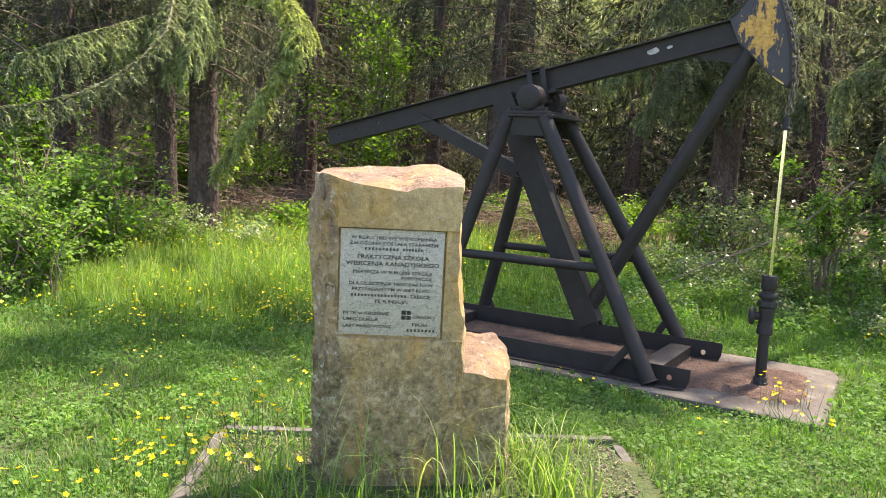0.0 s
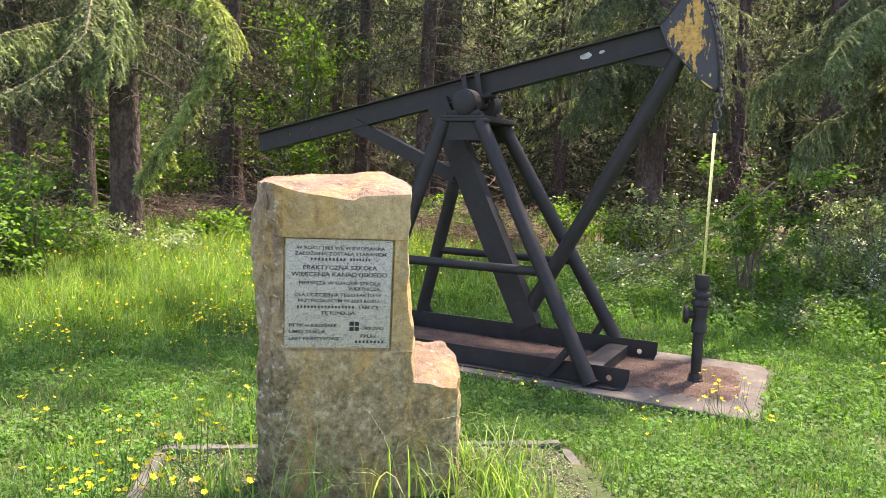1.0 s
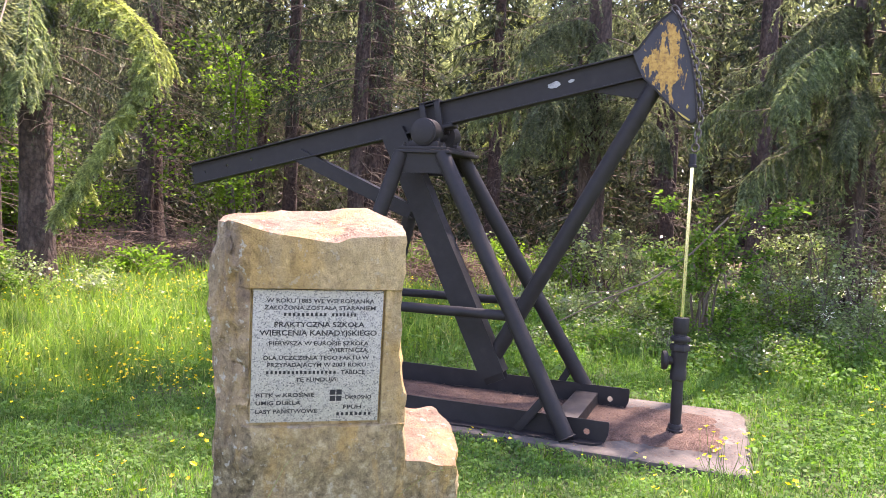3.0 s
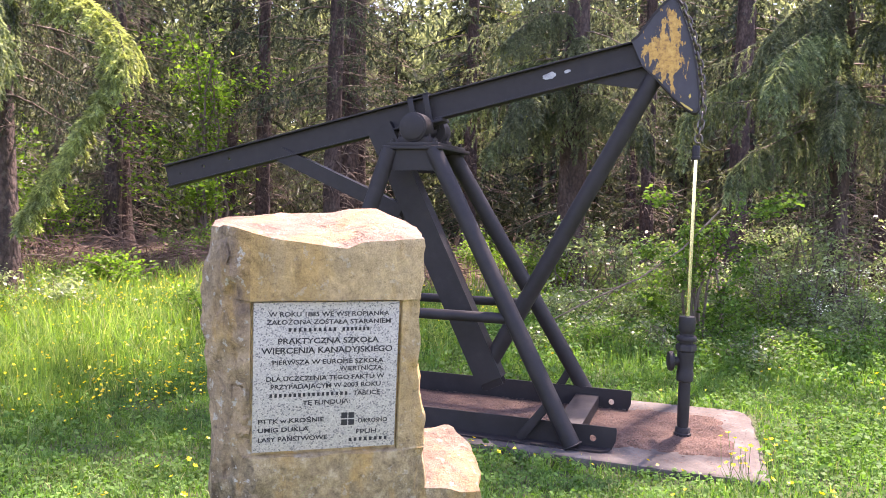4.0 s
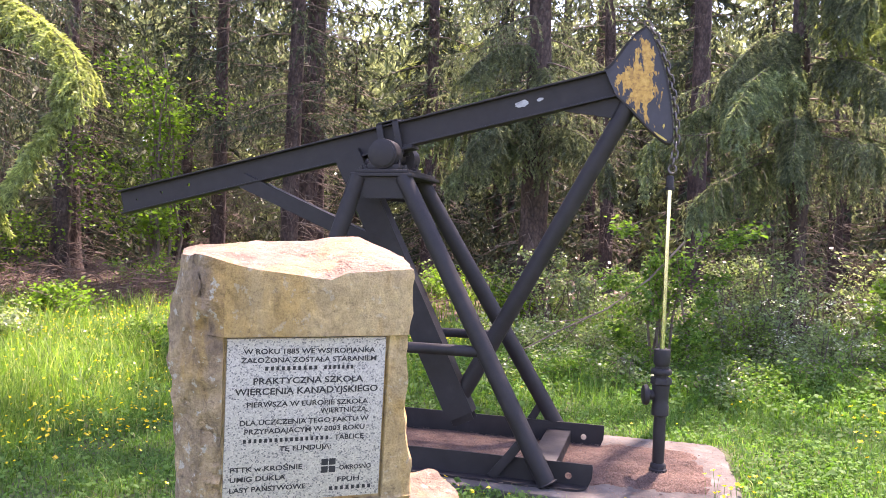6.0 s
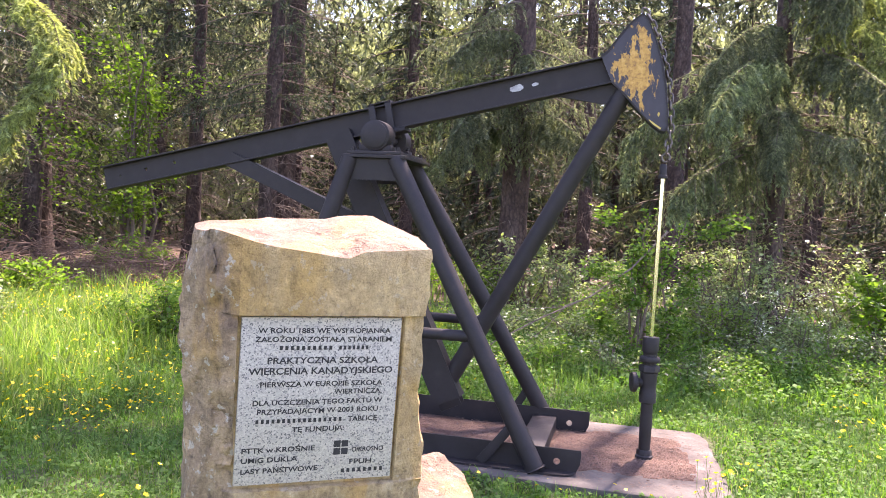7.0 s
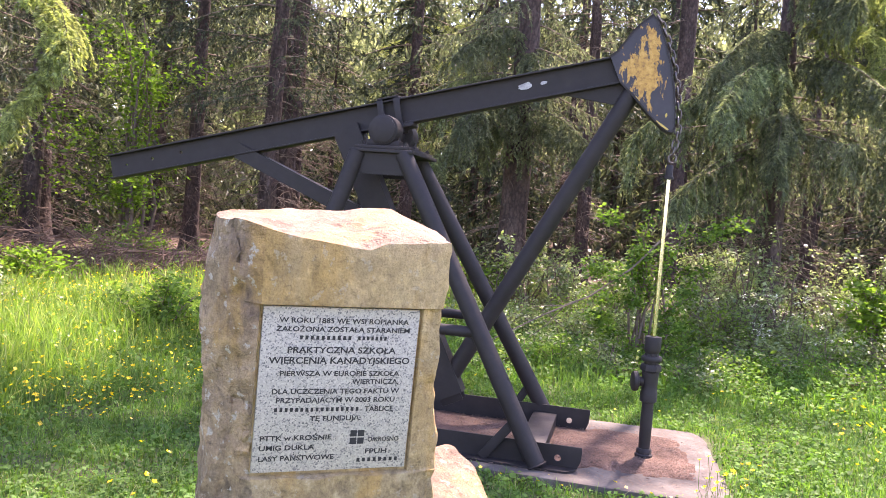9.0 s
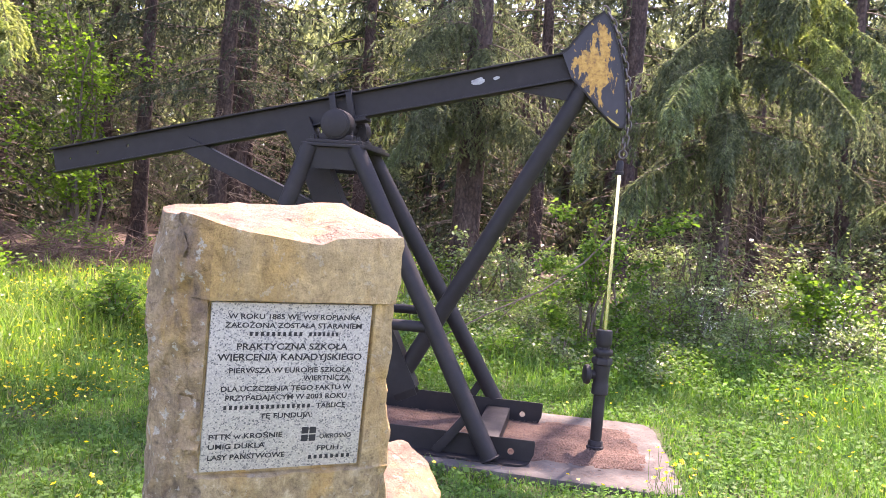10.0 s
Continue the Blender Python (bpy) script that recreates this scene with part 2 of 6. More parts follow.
def leaf_mat(name, stops, trans=0.45, gloss=0.025, rough=0.55, tint=(1.28, 1.52, 0.6)):
    m, nt, b = mat(name)
    nt.nodes.remove(b)
    out = nt.nodes["Material Output"]
    c = ramp(nt, island(nt), stops)
    big = noise_tex(nt, 0.9, 3, 0.5)
    c = mixc(nt, 0.6, c, ramp(nt, big, [(0.3, (0.62, 0.66, 0.6)), (0.7, (1.2, 1.15, 1.05))]), "MULTIPLY")
    clump = noise_tex(nt, 5.0, 4, 0.6)
    c = mixc(nt, 0.8, c, ramp(nt, clump, [(0.34, grey(0.5)), (0.5, grey(0.95)), (0.66, grey(1.45))]), "MULTIPLY")
    d = nt.nodes.new("ShaderNodeBsdfDiffuse")
    t = nt.nodes.new("ShaderNodeBsdfTranslucent")
    g = nt.nodes.new("ShaderNodeBsdfGlossy")
    g.inputs["Roughness"].default_value = rough
    nt.links.new(c, d.inputs[0])
    nt.links.new(mixc(nt, 1.0, c, tint, "MULTIPLY"), t.inputs[0])
    m1 = nt.nodes.new("ShaderNodeMixShader")
    m1.inputs[0].default_value = trans
    nt.links.new(d.outputs[0], m1.inputs[1])
    nt.links.new(t.outputs[0], m1.inputs[2])
    m2 = nt.nodes.new("ShaderNodeMixShader")
    m2.inputs[0].default_value = gloss
    nt.links.new(m1.outputs[0], m2.inputs[1])
    nt.links.new(g.outputs[0], m2.inputs[2])
    nt.links.new(m2.outputs[0], out.inputs[0])
    return m


GRASS = leaf_mat("meadow_grass", [(0.0, (0.050, 0.130, 0.022)), (0.5, (0.105, 0.22, 0.042)), (0.93, (0.18, 0.29, 0.072)), (1.0, (0.38, 0.36, 0.18))])
# Yellow-green meadow blades, lighter than GRASS: the patch's sunlight is put into the colour.
GRASS_TALL_SUNLIT = leaf_mat("sunlit_tall_grass", [(0.0, (0.09, 0.175, 0.028)), (0.5, (0.17, 0.285, 0.052)), (0.88, (0.27, 0.37, 0.10)), (1.0, (0.46, 0.44, 0.21))], 0.5)
GRASS_LONG = leaf_mat("long_grass", [(0.0, (0.085, 0.17, 0.03)), (0.5, (0.165, 0.275, 0.058)), (0.86, (0.27, 0.36, 0.11)), (1.0, (0.48, 0.46, 0.25))], 0.5)
CLOVER = leaf_mat("clover_leaf", [(0.0, (0.055, 0.135, 0.030)), (1.0, (0.13, 0.24, 0.06))], 0.42, 0.012)
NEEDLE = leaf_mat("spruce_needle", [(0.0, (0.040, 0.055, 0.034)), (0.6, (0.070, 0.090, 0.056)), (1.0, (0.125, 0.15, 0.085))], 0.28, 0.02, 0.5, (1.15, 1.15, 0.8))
# Sunlit and shaded copies: the light is put into the needle colours.
NEEDLE_SUNLIT = leaf_mat("sunlit_spruce_needle", [(0.0, (0.15, 0.19, 0.085)), (0.5, (0.30, 0.35, 0.155)), (1.0, (0.50, 0.55, 0.25))], 0.5, 0.02, 0.5, (1.35, 1.4, 0.7))
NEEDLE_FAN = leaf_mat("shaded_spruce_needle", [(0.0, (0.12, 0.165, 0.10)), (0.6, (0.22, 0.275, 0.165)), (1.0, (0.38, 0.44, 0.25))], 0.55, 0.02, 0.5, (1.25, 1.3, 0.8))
# Greyer and lighter green: haze before the spruces is put into the colour.
NEEDLE_HAZED = leaf_mat("haze_greyed_spruce_needle", [(0.0, (0.095, 0.12, 0.078)), (0.6, (0.17, 0.20, 0.13)), (1.0, (0.29, 0.33, 0.205))], 0.6, 0.02, 0.5, (1.25, 1.3, 0.85))
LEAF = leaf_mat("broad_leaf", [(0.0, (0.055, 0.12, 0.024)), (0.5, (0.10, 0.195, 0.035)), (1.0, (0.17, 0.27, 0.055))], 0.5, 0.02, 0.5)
# Brighter copy of LEAF: sunlight through the leaves is put into the colour.
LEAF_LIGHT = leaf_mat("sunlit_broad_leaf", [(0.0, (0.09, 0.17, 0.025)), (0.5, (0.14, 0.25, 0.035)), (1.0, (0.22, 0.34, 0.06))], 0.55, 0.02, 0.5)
LEAF_FRESH = leaf_mat("fresh_green_leaf", [(0.0, (0.055, 0.125, 0.026)), (0.5, (0.11, 0.215, 0.044)), (1.0, (0.20, 0.32, 0.078))], 0.5, 0.012, 0.5, (1.4, 1.5, 0.6))
LEAF_SOFT = leaf_mat("grey_green_shrub_leaf", [(0.0, (0.12, 0.185, 0.07)), (0.5, (0.20, 0.28, 0.115)), (1.0, (0.36, 0.43, 0.24))], 0.6, 0.06, 0.4, (1.25, 1.35, 0.75))
PETAL = leaf_mat("buttercup_petal", [(0.0, (0.82, 0.58, 0.006)), (1.0, (0.90, 0.70, 0.012))], 0.25, 0.04, 0.4)


# ---- mesh helpers ----
def thing(name, at, label, category, group="", kind=""):
    ob = new(name)
    ob.empty_display_size = 0.1
    ob.location = at
    return tagged(ob, label, category, group, kind)


def hang(ob, parent):
    """Parents ob, whose mesh is in world metres, under a thing or one of its parts."""
    top = parent
    while top.parent:
        top = top.parent
    ob.parent = parent
    if parent.parent is None:
        ob.matrix_parent_inverse = Matrix.Translation(-Vector(parent.location))
    return ob


def finish(bm, name, material, smooth=40):
    bmesh.ops.recalc_face_normals(bm, faces=bm.faces)
    me = bpy.data.meshes.new(name)
    bm.to_mesh(me)
    bm.free()
    me.materials.append(material)
    if smooth:
        me.shade_smooth()
        me.set_sharp_from_angle(angle=radians(smooth))
    return me


def part(name, bm, material, parent, label="", smooth=40):
    ob = new(name, finish(bm, name, material, smooth))
    hang(ob, parent)
    return tagged(ob, label)


def from_arrays(name, verts, faces, material, smooth=False):
    """A mesh from numpy arrays; all faces have the same number of corners."""
    me = bpy.data.meshes.new(name)
    verts = np.ascontiguousarray(verts, dtype=np.float32)
    faces = np.ascontiguousarray(faces, dtype=np.int32)
    k = faces.shape[1]
    me.vertices.add(len(verts))
    me.vertices.foreach_set("co", verts.ravel())
    me.loops.add(faces.size)
    me.loops.foreach_set("vertex_index", faces.ravel())
    me.polygons.add(len(faces))
    me.polygons.foreach_set("loop_start", np.arange(0, faces.size, k, dtype=np.int32))
    me.update(calc_edges=True)
    me.materials.append(material)
    if smooth:
        me.shade_smooth()
    return me


def box(bm, lo, hi, m=None, bevel=0.0):
    r = bmesh.ops.create_cube(bm, size=1.0)
    vs = r["verts"]
    for v in vs:
        v.co = Vector([(l + h) / 2 + c * (h - l) for l, h, c in zip(lo, hi, v.co)])
    if bevel:
        es = list({e for v in vs for e in v.link_edges})
        out = bmesh.ops.bevel(bm, geom=es, offset=bevel, segments=2, affect="EDGES", profile=0.5)
        vs = list({v for f in out["faces"] for v in f.verts} | {v for v in vs if v.is_valid})
    if m:
        bmesh.ops.transform(bm, matrix=m, verts=vs)
    return vs


def tube(bm, p, q, r, seg=20, r2=None, bevel=True):
    p, q = Vector(p), Vector(q)
    d = q - p
    rot = d.to_track_quat("Z", "Y").to_matrix().to_4x4()
    out = bmesh.ops.create_cone(bm, cap_ends=True, segments=seg, radius1=r, radius2=r if r2 is None else r2, depth=d.length,
                                matrix=Matrix.Translation((p + q) / 2) @ rot)
    return out["verts"]


def lathe(bm, profile, at, axis=(0, 0, 1), seg=28):
    """A turned body: profile of (radius, height) from bottom to top about the axis."""
    rot = Vector(axis).to_track_quat("Z", "Y").to_matrix().to_4x4()
    m = Matrix.Translation(at) @ rot
    rings = []
    for r, z in profile:
        rings.append([bm.verts.new(m @ Vector((r * math.cos(2 * math.pi * k / seg), r * math.sin(2 * math.pi * k / seg), z))) for k in range(seg)])
    for a, b in zip(rings, rings[1:]):
        for k in range(seg):
            bm.faces.new((a[k], a[(k + 1) % seg], b[(k + 1) % seg], b[k]))
    bm.faces.new(rings[0][::-1])
    bm.faces.new(rings[-1])


def plate(bm, outline, y0, y1, holes=()):
    """An upright plate in the x-z plane between y0 and y1, with round holes (x, z, radius)."""
    edges = []
    loops = [list(outline)]
    for x, z, r in holes:
        loops.append([(x + r * math.cos(-2 * math.pi * k / 14), z + r * math.sin(-2 * math.pi * k / 14)) for k in range(14)])
    start = len(bm.verts)
    for lp in loops:
        vs = [bm.verts.new((x, y0, z)) for x, z in lp]
        edges += [bm.edges.new((a, b)) for a, b in zip(vs, vs[1:] + vs[:1])]
    faces = bmesh.ops.triangle_fill(bm, use_beauty=True, use_dissolve=False, edges=edges)["geom"]
    faces = [f for f in faces if isinstance(f, bmesh.types.BMFace)]
    ext = bmesh.ops.extrude_face_region(bm, geom=faces)
    for v in ext["geom"]:
        if isinstance(v, bmesh.types.BMVert):
            v.co.y = y1


def bar_matrix(p, q):
    """A frame at p whose x axis runs to q in the x-z plane, y stays the world's y."""
    d = (Vector(q) - Vector(p)).normalized()
    y = Vector((0, 1, 0))
    y = (y - d * y.dot(d)).normalized()
    z = d.cross(y)
    return Matrix.Translation(p) @ Matrix((d, y, z)).transposed().to_4x4(), (Vector(q) - Vector(p)).length


def bent(bm, pts, r, seg=8, r_end=None):
    """A tube along a bent line."""
    pts = [Vector(p) for p in pts]
    rings = []
    for i, p in enumerate(pts):
        d = (pts[min(i + 1, len(pts) - 1)] - pts[max(i - 1, 0)]).normalized()
        a = d.orthogonal().normalized() if i == 0 else (side - d * side.dot(d)).normalized()
        side = a
        b = d.cross(a)
        rr = r if r_end is None else r + (r_end - r) * i / (len(pts) - 1)
        rings.append([bm.verts.new(p + rr * (math.cos(2 * math.pi * k / seg) * a + math.sin(2 * math.pi * k / seg) * b)) for k in range(seg)])
    for u, w in zip(rings, rings[1:]):
        for k in range(seg):
            bm.faces.new((u[k], u[(k + 1) % seg], w[(k + 1) % seg], w[k]))
    bm.faces.new(rings[0][::-1])
    bm.faces.new(rings[-1])


def lerp(table, x):
    """Piecewise linear through (x, y) pairs."""
    return float(np.interp(x, [a for a, _ in table], [b for _, b in table]))


# ---- ground ----
def ground_z(x, y):
    """Falls gently from the stone towards the slab, then stays level; a low bank under the trees."""
    z = np.interp(y, [-9, -2.4, -0.9, 4, 12, 40], [0.06, 0.075, -0.075, -0.06, 0.15, 0.6])
    return z + 0.018 * np.sin(1.7 * x + 0.6 * y) * np.cos(1.3 * y - 0.4 * x)


def build_ground():
    def axis_steps(c):
        inner = np.arange(-16, 16.01, 0.4)
        outer = np.array([20, 26, 35, 50, 80, 140, 300, 700, 2000])
        return np.concatenate([-outer[::-1], inner, outer]) + c
    xs, ys = axis_steps(-2), axis_steps(2)
    gx, gy = np.meshgrid(xs, ys)
    gz = ground_z(gx, gy)
    verts = np.stack([gx, gy, gz], -1).reshape(-1, 3)
    w, h = len(xs), len(ys)
    i = (np.arange(h - 1)[:, None] * w + np.arange(w - 1)[None]).ravel()
    faces = np.stack([i, i + 1, i + w + 1, i + w], -1)
    ob = new("ground", from_arrays("ground", verts, faces, GROUND, True))
    tagged(ob, "uneven grassy clearing floor with moss and soil", "ground", kind="structure")


build_ground()


# ---- concrete slab and litter ----
def build_slab():
    slab = thing("concrete_slab", (-1.4, 0.1, -0.16), "weathered purple-grey concrete slab with chipped edges", "concrete slab", kind="structure")
    bm = bmesh.new()
    outline = [(-2.86, -0.69), (-2.2, -0.70), (-1.1, -0.69), (-0.2, -0.71), (0.48, -0.72), (0.51, -0.68), (0.49, 0.0), (0.46, 0.70), (0.43, 0.83), (0.36, 0.885), (-1.2, 0.87), (-2.86, 0.86)]
    pts = []
    for (ax, ay), (bx, by) in zip(outline, outline[1:] + outline[:1]):
        n = max(2, int(math.hypot(bx - ax, by - ay) / 0.06))
        pts += [(ax + (bx - ax) * k / n, ay + (by - ay) * k / n) for k in range(n)]
    cx, cy = -1.4, 0.08
    rings = []
    for z, inset in ((-0.20, 0.0), (-0.055, 0.0), (-0.036, 0.010), (-0.03, 0.03)):
        ring = []
        for k, (x, y) in enumerate(pts):
            j = noise.noise(Vector((x * 9, y * 9, z * 6))) * 0.016 + noise.noise(Vector((x * 30, y * 30, z * 20))) * 0.006
            d = math.hypot(x - cx, y - cy)
            f = 1 - (inset + j) / d
            ring.append(bm.verts.new((cx + (x - cx) * f, cy + (y - cy) * f, z)))
        rings.append(ring)
    for a, b in zip(rings, rings[1:]):
        for k in range(len(a)):
            bm.faces.new((a[k], a[(k + 1) % len(a)], b[(k + 1) % len(a)], b[k]))
    bm.faces.new(rings[-1])
    part("slab", bm, CONCRETE, slab)
    # a low bed of fallen needles and grit between the skids and round the wellhead
    xs, ys = np.arange(-2.83, 0.42, 0.035), np.arange(-0.52, 0.84, 0.035)
    gx, gy = np.meshgrid(xs, ys)
    gz = np.empty_like(gx)
    for i in range(gx.shape[0]):
        for j in range(gx.shape[1]):
            x, y = gx[i, j], gy[i, j]
            edge = 0.28 + 0.16 * noise.noise(Vector((x * 2.2, y * 2.2, 3))) + 0.10 * noise.noise(Vector((x * 9, y * 9, 3)))
            inner = min(edge - x, 0.62 + 0.10 * noise.noise(Vector((x * 3, 1, 2))) - y, y + 0.50 - 0.1 * noise.noise(Vector((x * 2, 4, 2))), x + 2.8)
            if x > -0.45:
                inner = min(inner, y + 0.40 - 0.12 * noise.noise(Vector((x * 3, 7, 2))))
            inner += 0.06 * noise.noise(Vector((x * 14, y * 14, 6)))
            h = min(max(inner, -0.05) / 0.16, 1.0) * 0.016
            gz[i, j] = -0.031 + h + 0.006 * noise.noise(Vector((x * 12, y * 12, 0))) + 0.004 * noise.noise(Vector((x * 40, y * 40, 0)))
            gz[i, j] -= 0.012 * (inner < 0)
    w = gx.shape[1]
    i = (np.arange(gx.shape[0] - 1)[:, None] * w + np.arange(w - 1)[None]).ravel()
    ob = new("needle_litter", from_arrays("needle_litter", np.stack([gx, gy, gz], -1).reshape(-1, 3), np.stack([i, i + 1, i + w + 1, i + w], -1), LITTER, True))
    tagged(ob, "red-brown bed of fallen needles and grit on concrete", "needle litter", kind="stuff")


build_slab()


def litter_bits():
    """Loose flakes and needles on the slab, dark and red-brown."""
    rng = np.random.default_rng(5)
    for name, count, mater, size, label in (("needle_scatter", 13000, BRUSH, (0.003, 0.026), "scattered dry brown spruce needles on the slab"),
                                            ("bark_flakes", 1700, BARK, (0.008, 0.016), "scattered dark bark flakes on the slab")):
        x = rng.uniform(-2.8, 0.44, count)
        y = rng.uniform(-0.62, 0.82, count)
        keep = (rng.random(count) < np.where((x > 0.25) | (y < -0.45) | (y > 0.65), 0.4, 1.0))
        x, y = x[keep], y[keep]
        n = len(x)
        a = rng.uniform(0, 2 * np.pi, n)
        lx = size[1] * rng.uniform(0.4, 1.2, n)
        wx = size[0] * rng.uniform(0.6, 1.3, n)
        z = -0.012 + rng.uniform(0, 0.006, n) - 0.012 * ((x > 0.25) | (y < -0.45) | (y > 0.6))
        d = np.stack([np.cos(a), np.sin(a), rng.uniform(-0.25, 0.25, n)], -1)
        s = np.stack([-np.sin(a), np.cos(a), rng.uniform(-0.4, 0.4, n)], -1)
        c = np.stack([x, y, z], -1)
        v = np.stack([c - d * lx[:, None] / 2 - s * wx[:, None] / 2, c + d * lx[:, None] / 2 - s * wx[:, None] / 3,
                      c + d * lx[:, None] / 2 + s * wx[:, None] / 2, c - d * lx[:, None] / 2 + s * wx[:, None] / 2], 1).reshape(-1, 3)
        ob = new(name, from_arrays(name, v, np.arange(4 * n).reshape(-1, 4), mater))
        tagged(ob, label, "litter", kind="stuff")


litter_bits()


# ---- pump jack ----
def channel(bm, m, length, h, d, t):
    """A U-section along the x axis of m with its web towards -y, in one piece."""
    prof = [(-d / 2, -h / 2), (d / 2, -h / 2), (d / 2, -h / 2 + t), (-d / 2 + t, -h / 2 + t), (-d / 2 + t, h / 2 - t), (d / 2, h / 2 - t), (d / 2, h / 2), (-d / 2, h / 2)]
    a = [bm.verts.new(m @ Vector((0, y, z))) for y, z in prof]
    b = [bm.verts.new(m @ Vector((length, y, z))) for y, z in prof]
    bm.faces.new(a), bm.faces.new(b)
    for k in range(8):
        bm.faces.new((a[k], a[(k + 1) % 8], b[(k + 1) % 8], b[k]))


def weld(bm, at, axis, r, tr=0.007):
    """A rough bead round a joint."""
    q = Vector(axis).to_track_quat("Z", "Y").to_matrix().to_4x4()
    seg = 24
    rings = []
    for k in range(seg):
        a = 2 * math.pi * k / seg
        c = Vector((math.cos(a), math.sin(a), 0))
        rr = tr * (1 + 0.35 * math.sin(k * 2.4))
        rings.append([bm.verts.new(Matrix.Translation(at) @ q @ (c * r + c * rr * math.cos(b) + Vector((0, 0, rr * math.sin(b))))) for b in (0, 1.57, 3.14, 4.71)])
    for k in range(seg):
        a, b = rings[k], rings[(k + 1) % seg]
        for j in range(4):
            bm.faces.new((a[j], b[j], b[(j + 1) % 4], a[(j + 1) % 4]))


def build_pump_jack():
    jack = thing("pump_jack", (-1.85, 0, -0.03), "old black-painted steel oil pump jack on a concrete slab", "pump jack")
    # skids: angle irons with the foot turned outwards and a hole near the head end
    for side in (-1, 1):
        bm = bmesh.new()
        y = side * 0.485
        x0, x1 = -2.80, -0.378
        top = 0.115 if side < 0 else 0.13
        outline = [(x0, -0.028), (x1 - 0.03, -0.028), (x1 - 0.004, 0.03), (x1, top - 0.02), (x1 - 0.004, top), (x0, top)]
        plate(bm, outline, y - 0.006, y + 0.006, [(-0.523, 0.036, 0.021)])
        flat = [(x0, y + side * 0.0065), (x1 - 0.03, y + side * 0.0065), (x1 - 0.045, y + side * 0.055), (x1 - 0.085, y + side * 0.088), (x1 - 0.14, y + side * 0.097), (x0, y + side * 0.097)]
        lo = [bm.verts.new((px, py, -0.028)) for px, py in flat]
        hi = [bm.verts.new((px, py, -0.016)) for px, py in flat]
        bm.faces.new(lo), bm.faces.new(hi)
        for k in range(len(lo)):
            bm.faces.new((lo[k], lo[(k + 1) % len(lo)], hi[(k + 1) % len(lo)], hi[k]))
        part("skid", bm, BLACK, jack)
    for x0, x1 in ((-0.785, -0.615), (-2.78, -2.63)):
        bm = bmesh.new()
        box(bm, (x0, -0.476, 0.062), (x1, 0.476, 0.074), None, 0.002)
        box(bm, (x0, -0.476, -0.02), (x0 + 0.01, 0.476, 0.0615))
        box(bm, (x1 - 0.01, -0.476, -0.02), (x1, 0.476, 0.0615))
        part("cross_member", bm, BLACK, jack)
    # four pipe legs with their tie bars, gussets and platform
    legs = {"nr": ((-0.640, -0.555, -0.015), (-1.700, -0.285, 1.845)), "nl": ((-2.545, -0.555, -0.015), (-2.020, -0.285, 1.845)),
            "fr": ((-0.665, 0.555, -0.015), (-1.745, 0.285, 1.845)), "fl": ((-2.62, 0.555, -0.015), (-2.06, 0.285, 1.845))}
    for p, q in legs.values():
        bm = bmesh.new()
        tube(bm, p, q, 0.057, 28)
        weld(bm, Vector(p) + Vector((0, 0, 0.006)), (Vector(q) - Vector(p)), 0.058)
        part("leg", bm, BLACK, jack)

    def on_leg(key, z):
        p, q = map(Vector, legs[key])
        return p + (q - p) * ((z - p.z) / (q.z - p.z))
    for a, b, za, zb in (("nl", "nr", 0.735, 0.742), ("fl", "fr", 0.725, 0.735)):
        bm = bmesh.new()
        tube(bm, on_leg(a, za), on_leg(b, zb), 0.036 if a == "nl" else 0.034, 20)
        part("tie_bar", bm, BLACK, jack)
    for side, x0, x1, ztop in ((-1, -0.99, -0.80, 0.235), (1, -0.99, -0.83, 0.27), (1, -2.42, -2.55, 0.24), (-1, -2.30, -2.47, 0.24)):
        y = side * 0.53
        bm = bmesh.new()
        m, ln = bar_matrix((x0, y, -0.012), (x1, y * 0.985, ztop))
        box(bm, (0, -0.006, -0.028), (ln, 0.006, 0.028), m, 0.001)
        part("gusset_strut", bm, BLACK, jack)
    bm = bmesh.new()
    box(bm, (-2.065, -0.33, 1.845), (-1.625, 0.33, 1.868), None, 0.003)
    box(bm, (-2.035, -0.315, 1.870), (-1.655, 0.315, 1.892), None, 0.003)
    part("platform", bm, BLACK, jack)
    for y in (-0.30, 0.292):
        bm = bmesh.new()
        plate(bm, [(-2.02, 1.843), (-1.705, 1.843), (-1.635, 1.70), (-2.055, 1.70)], y, y + 0.008)
        part("apron_plate", bm, BLACK, jack)
    for x in (-2.0, -1.69):
        for y in (-0.28, 0.28):
            bm = bmesh.new()
            lathe(bm, [(0.019, 0), (0.019, 0.016), (0.011, 0.017), (0.011, 0.03)], (x, y, 1.893), seg=6)
            part("bolt", bm, BLACK, jack)
    # pivot shaft and bearing blocks
    for side in (-1, 1):
        y = side * 0.2
        bm = bmesh.new()
        lathe(bm, [(0.085, -0.075), (0.101, -0.068), (0.103, -0.055), (0.103, 0.055), (0.101, 0.068), (0.09, 0.075)], (-1.86, y, 2.000), (0, 1, 0), 36)
        box(bm, (-1.975, y - 0.055, 1.893), (-1.745, y + 0.055, 1.935), None, 0.006)
        box(bm, (-1.935, y - 0.050, 1.93), (-1.785, y + 0.050, 1.985), None, 0.004)
        block = part("bearing_block", bm, BLACK, jack)
        bm = bmesh.new()
        lathe(bm, [(0.088, 0), (0.088, 0.008), (0.08, 0.012), (0.0005, 0.012)], (-1.86, y + side * 0.072, 2.000), (0, side, 0), 32)
        part("cap", bm, BLACK, block)
        for x in (-1.955, -1.765):
            bm = bmesh.new()
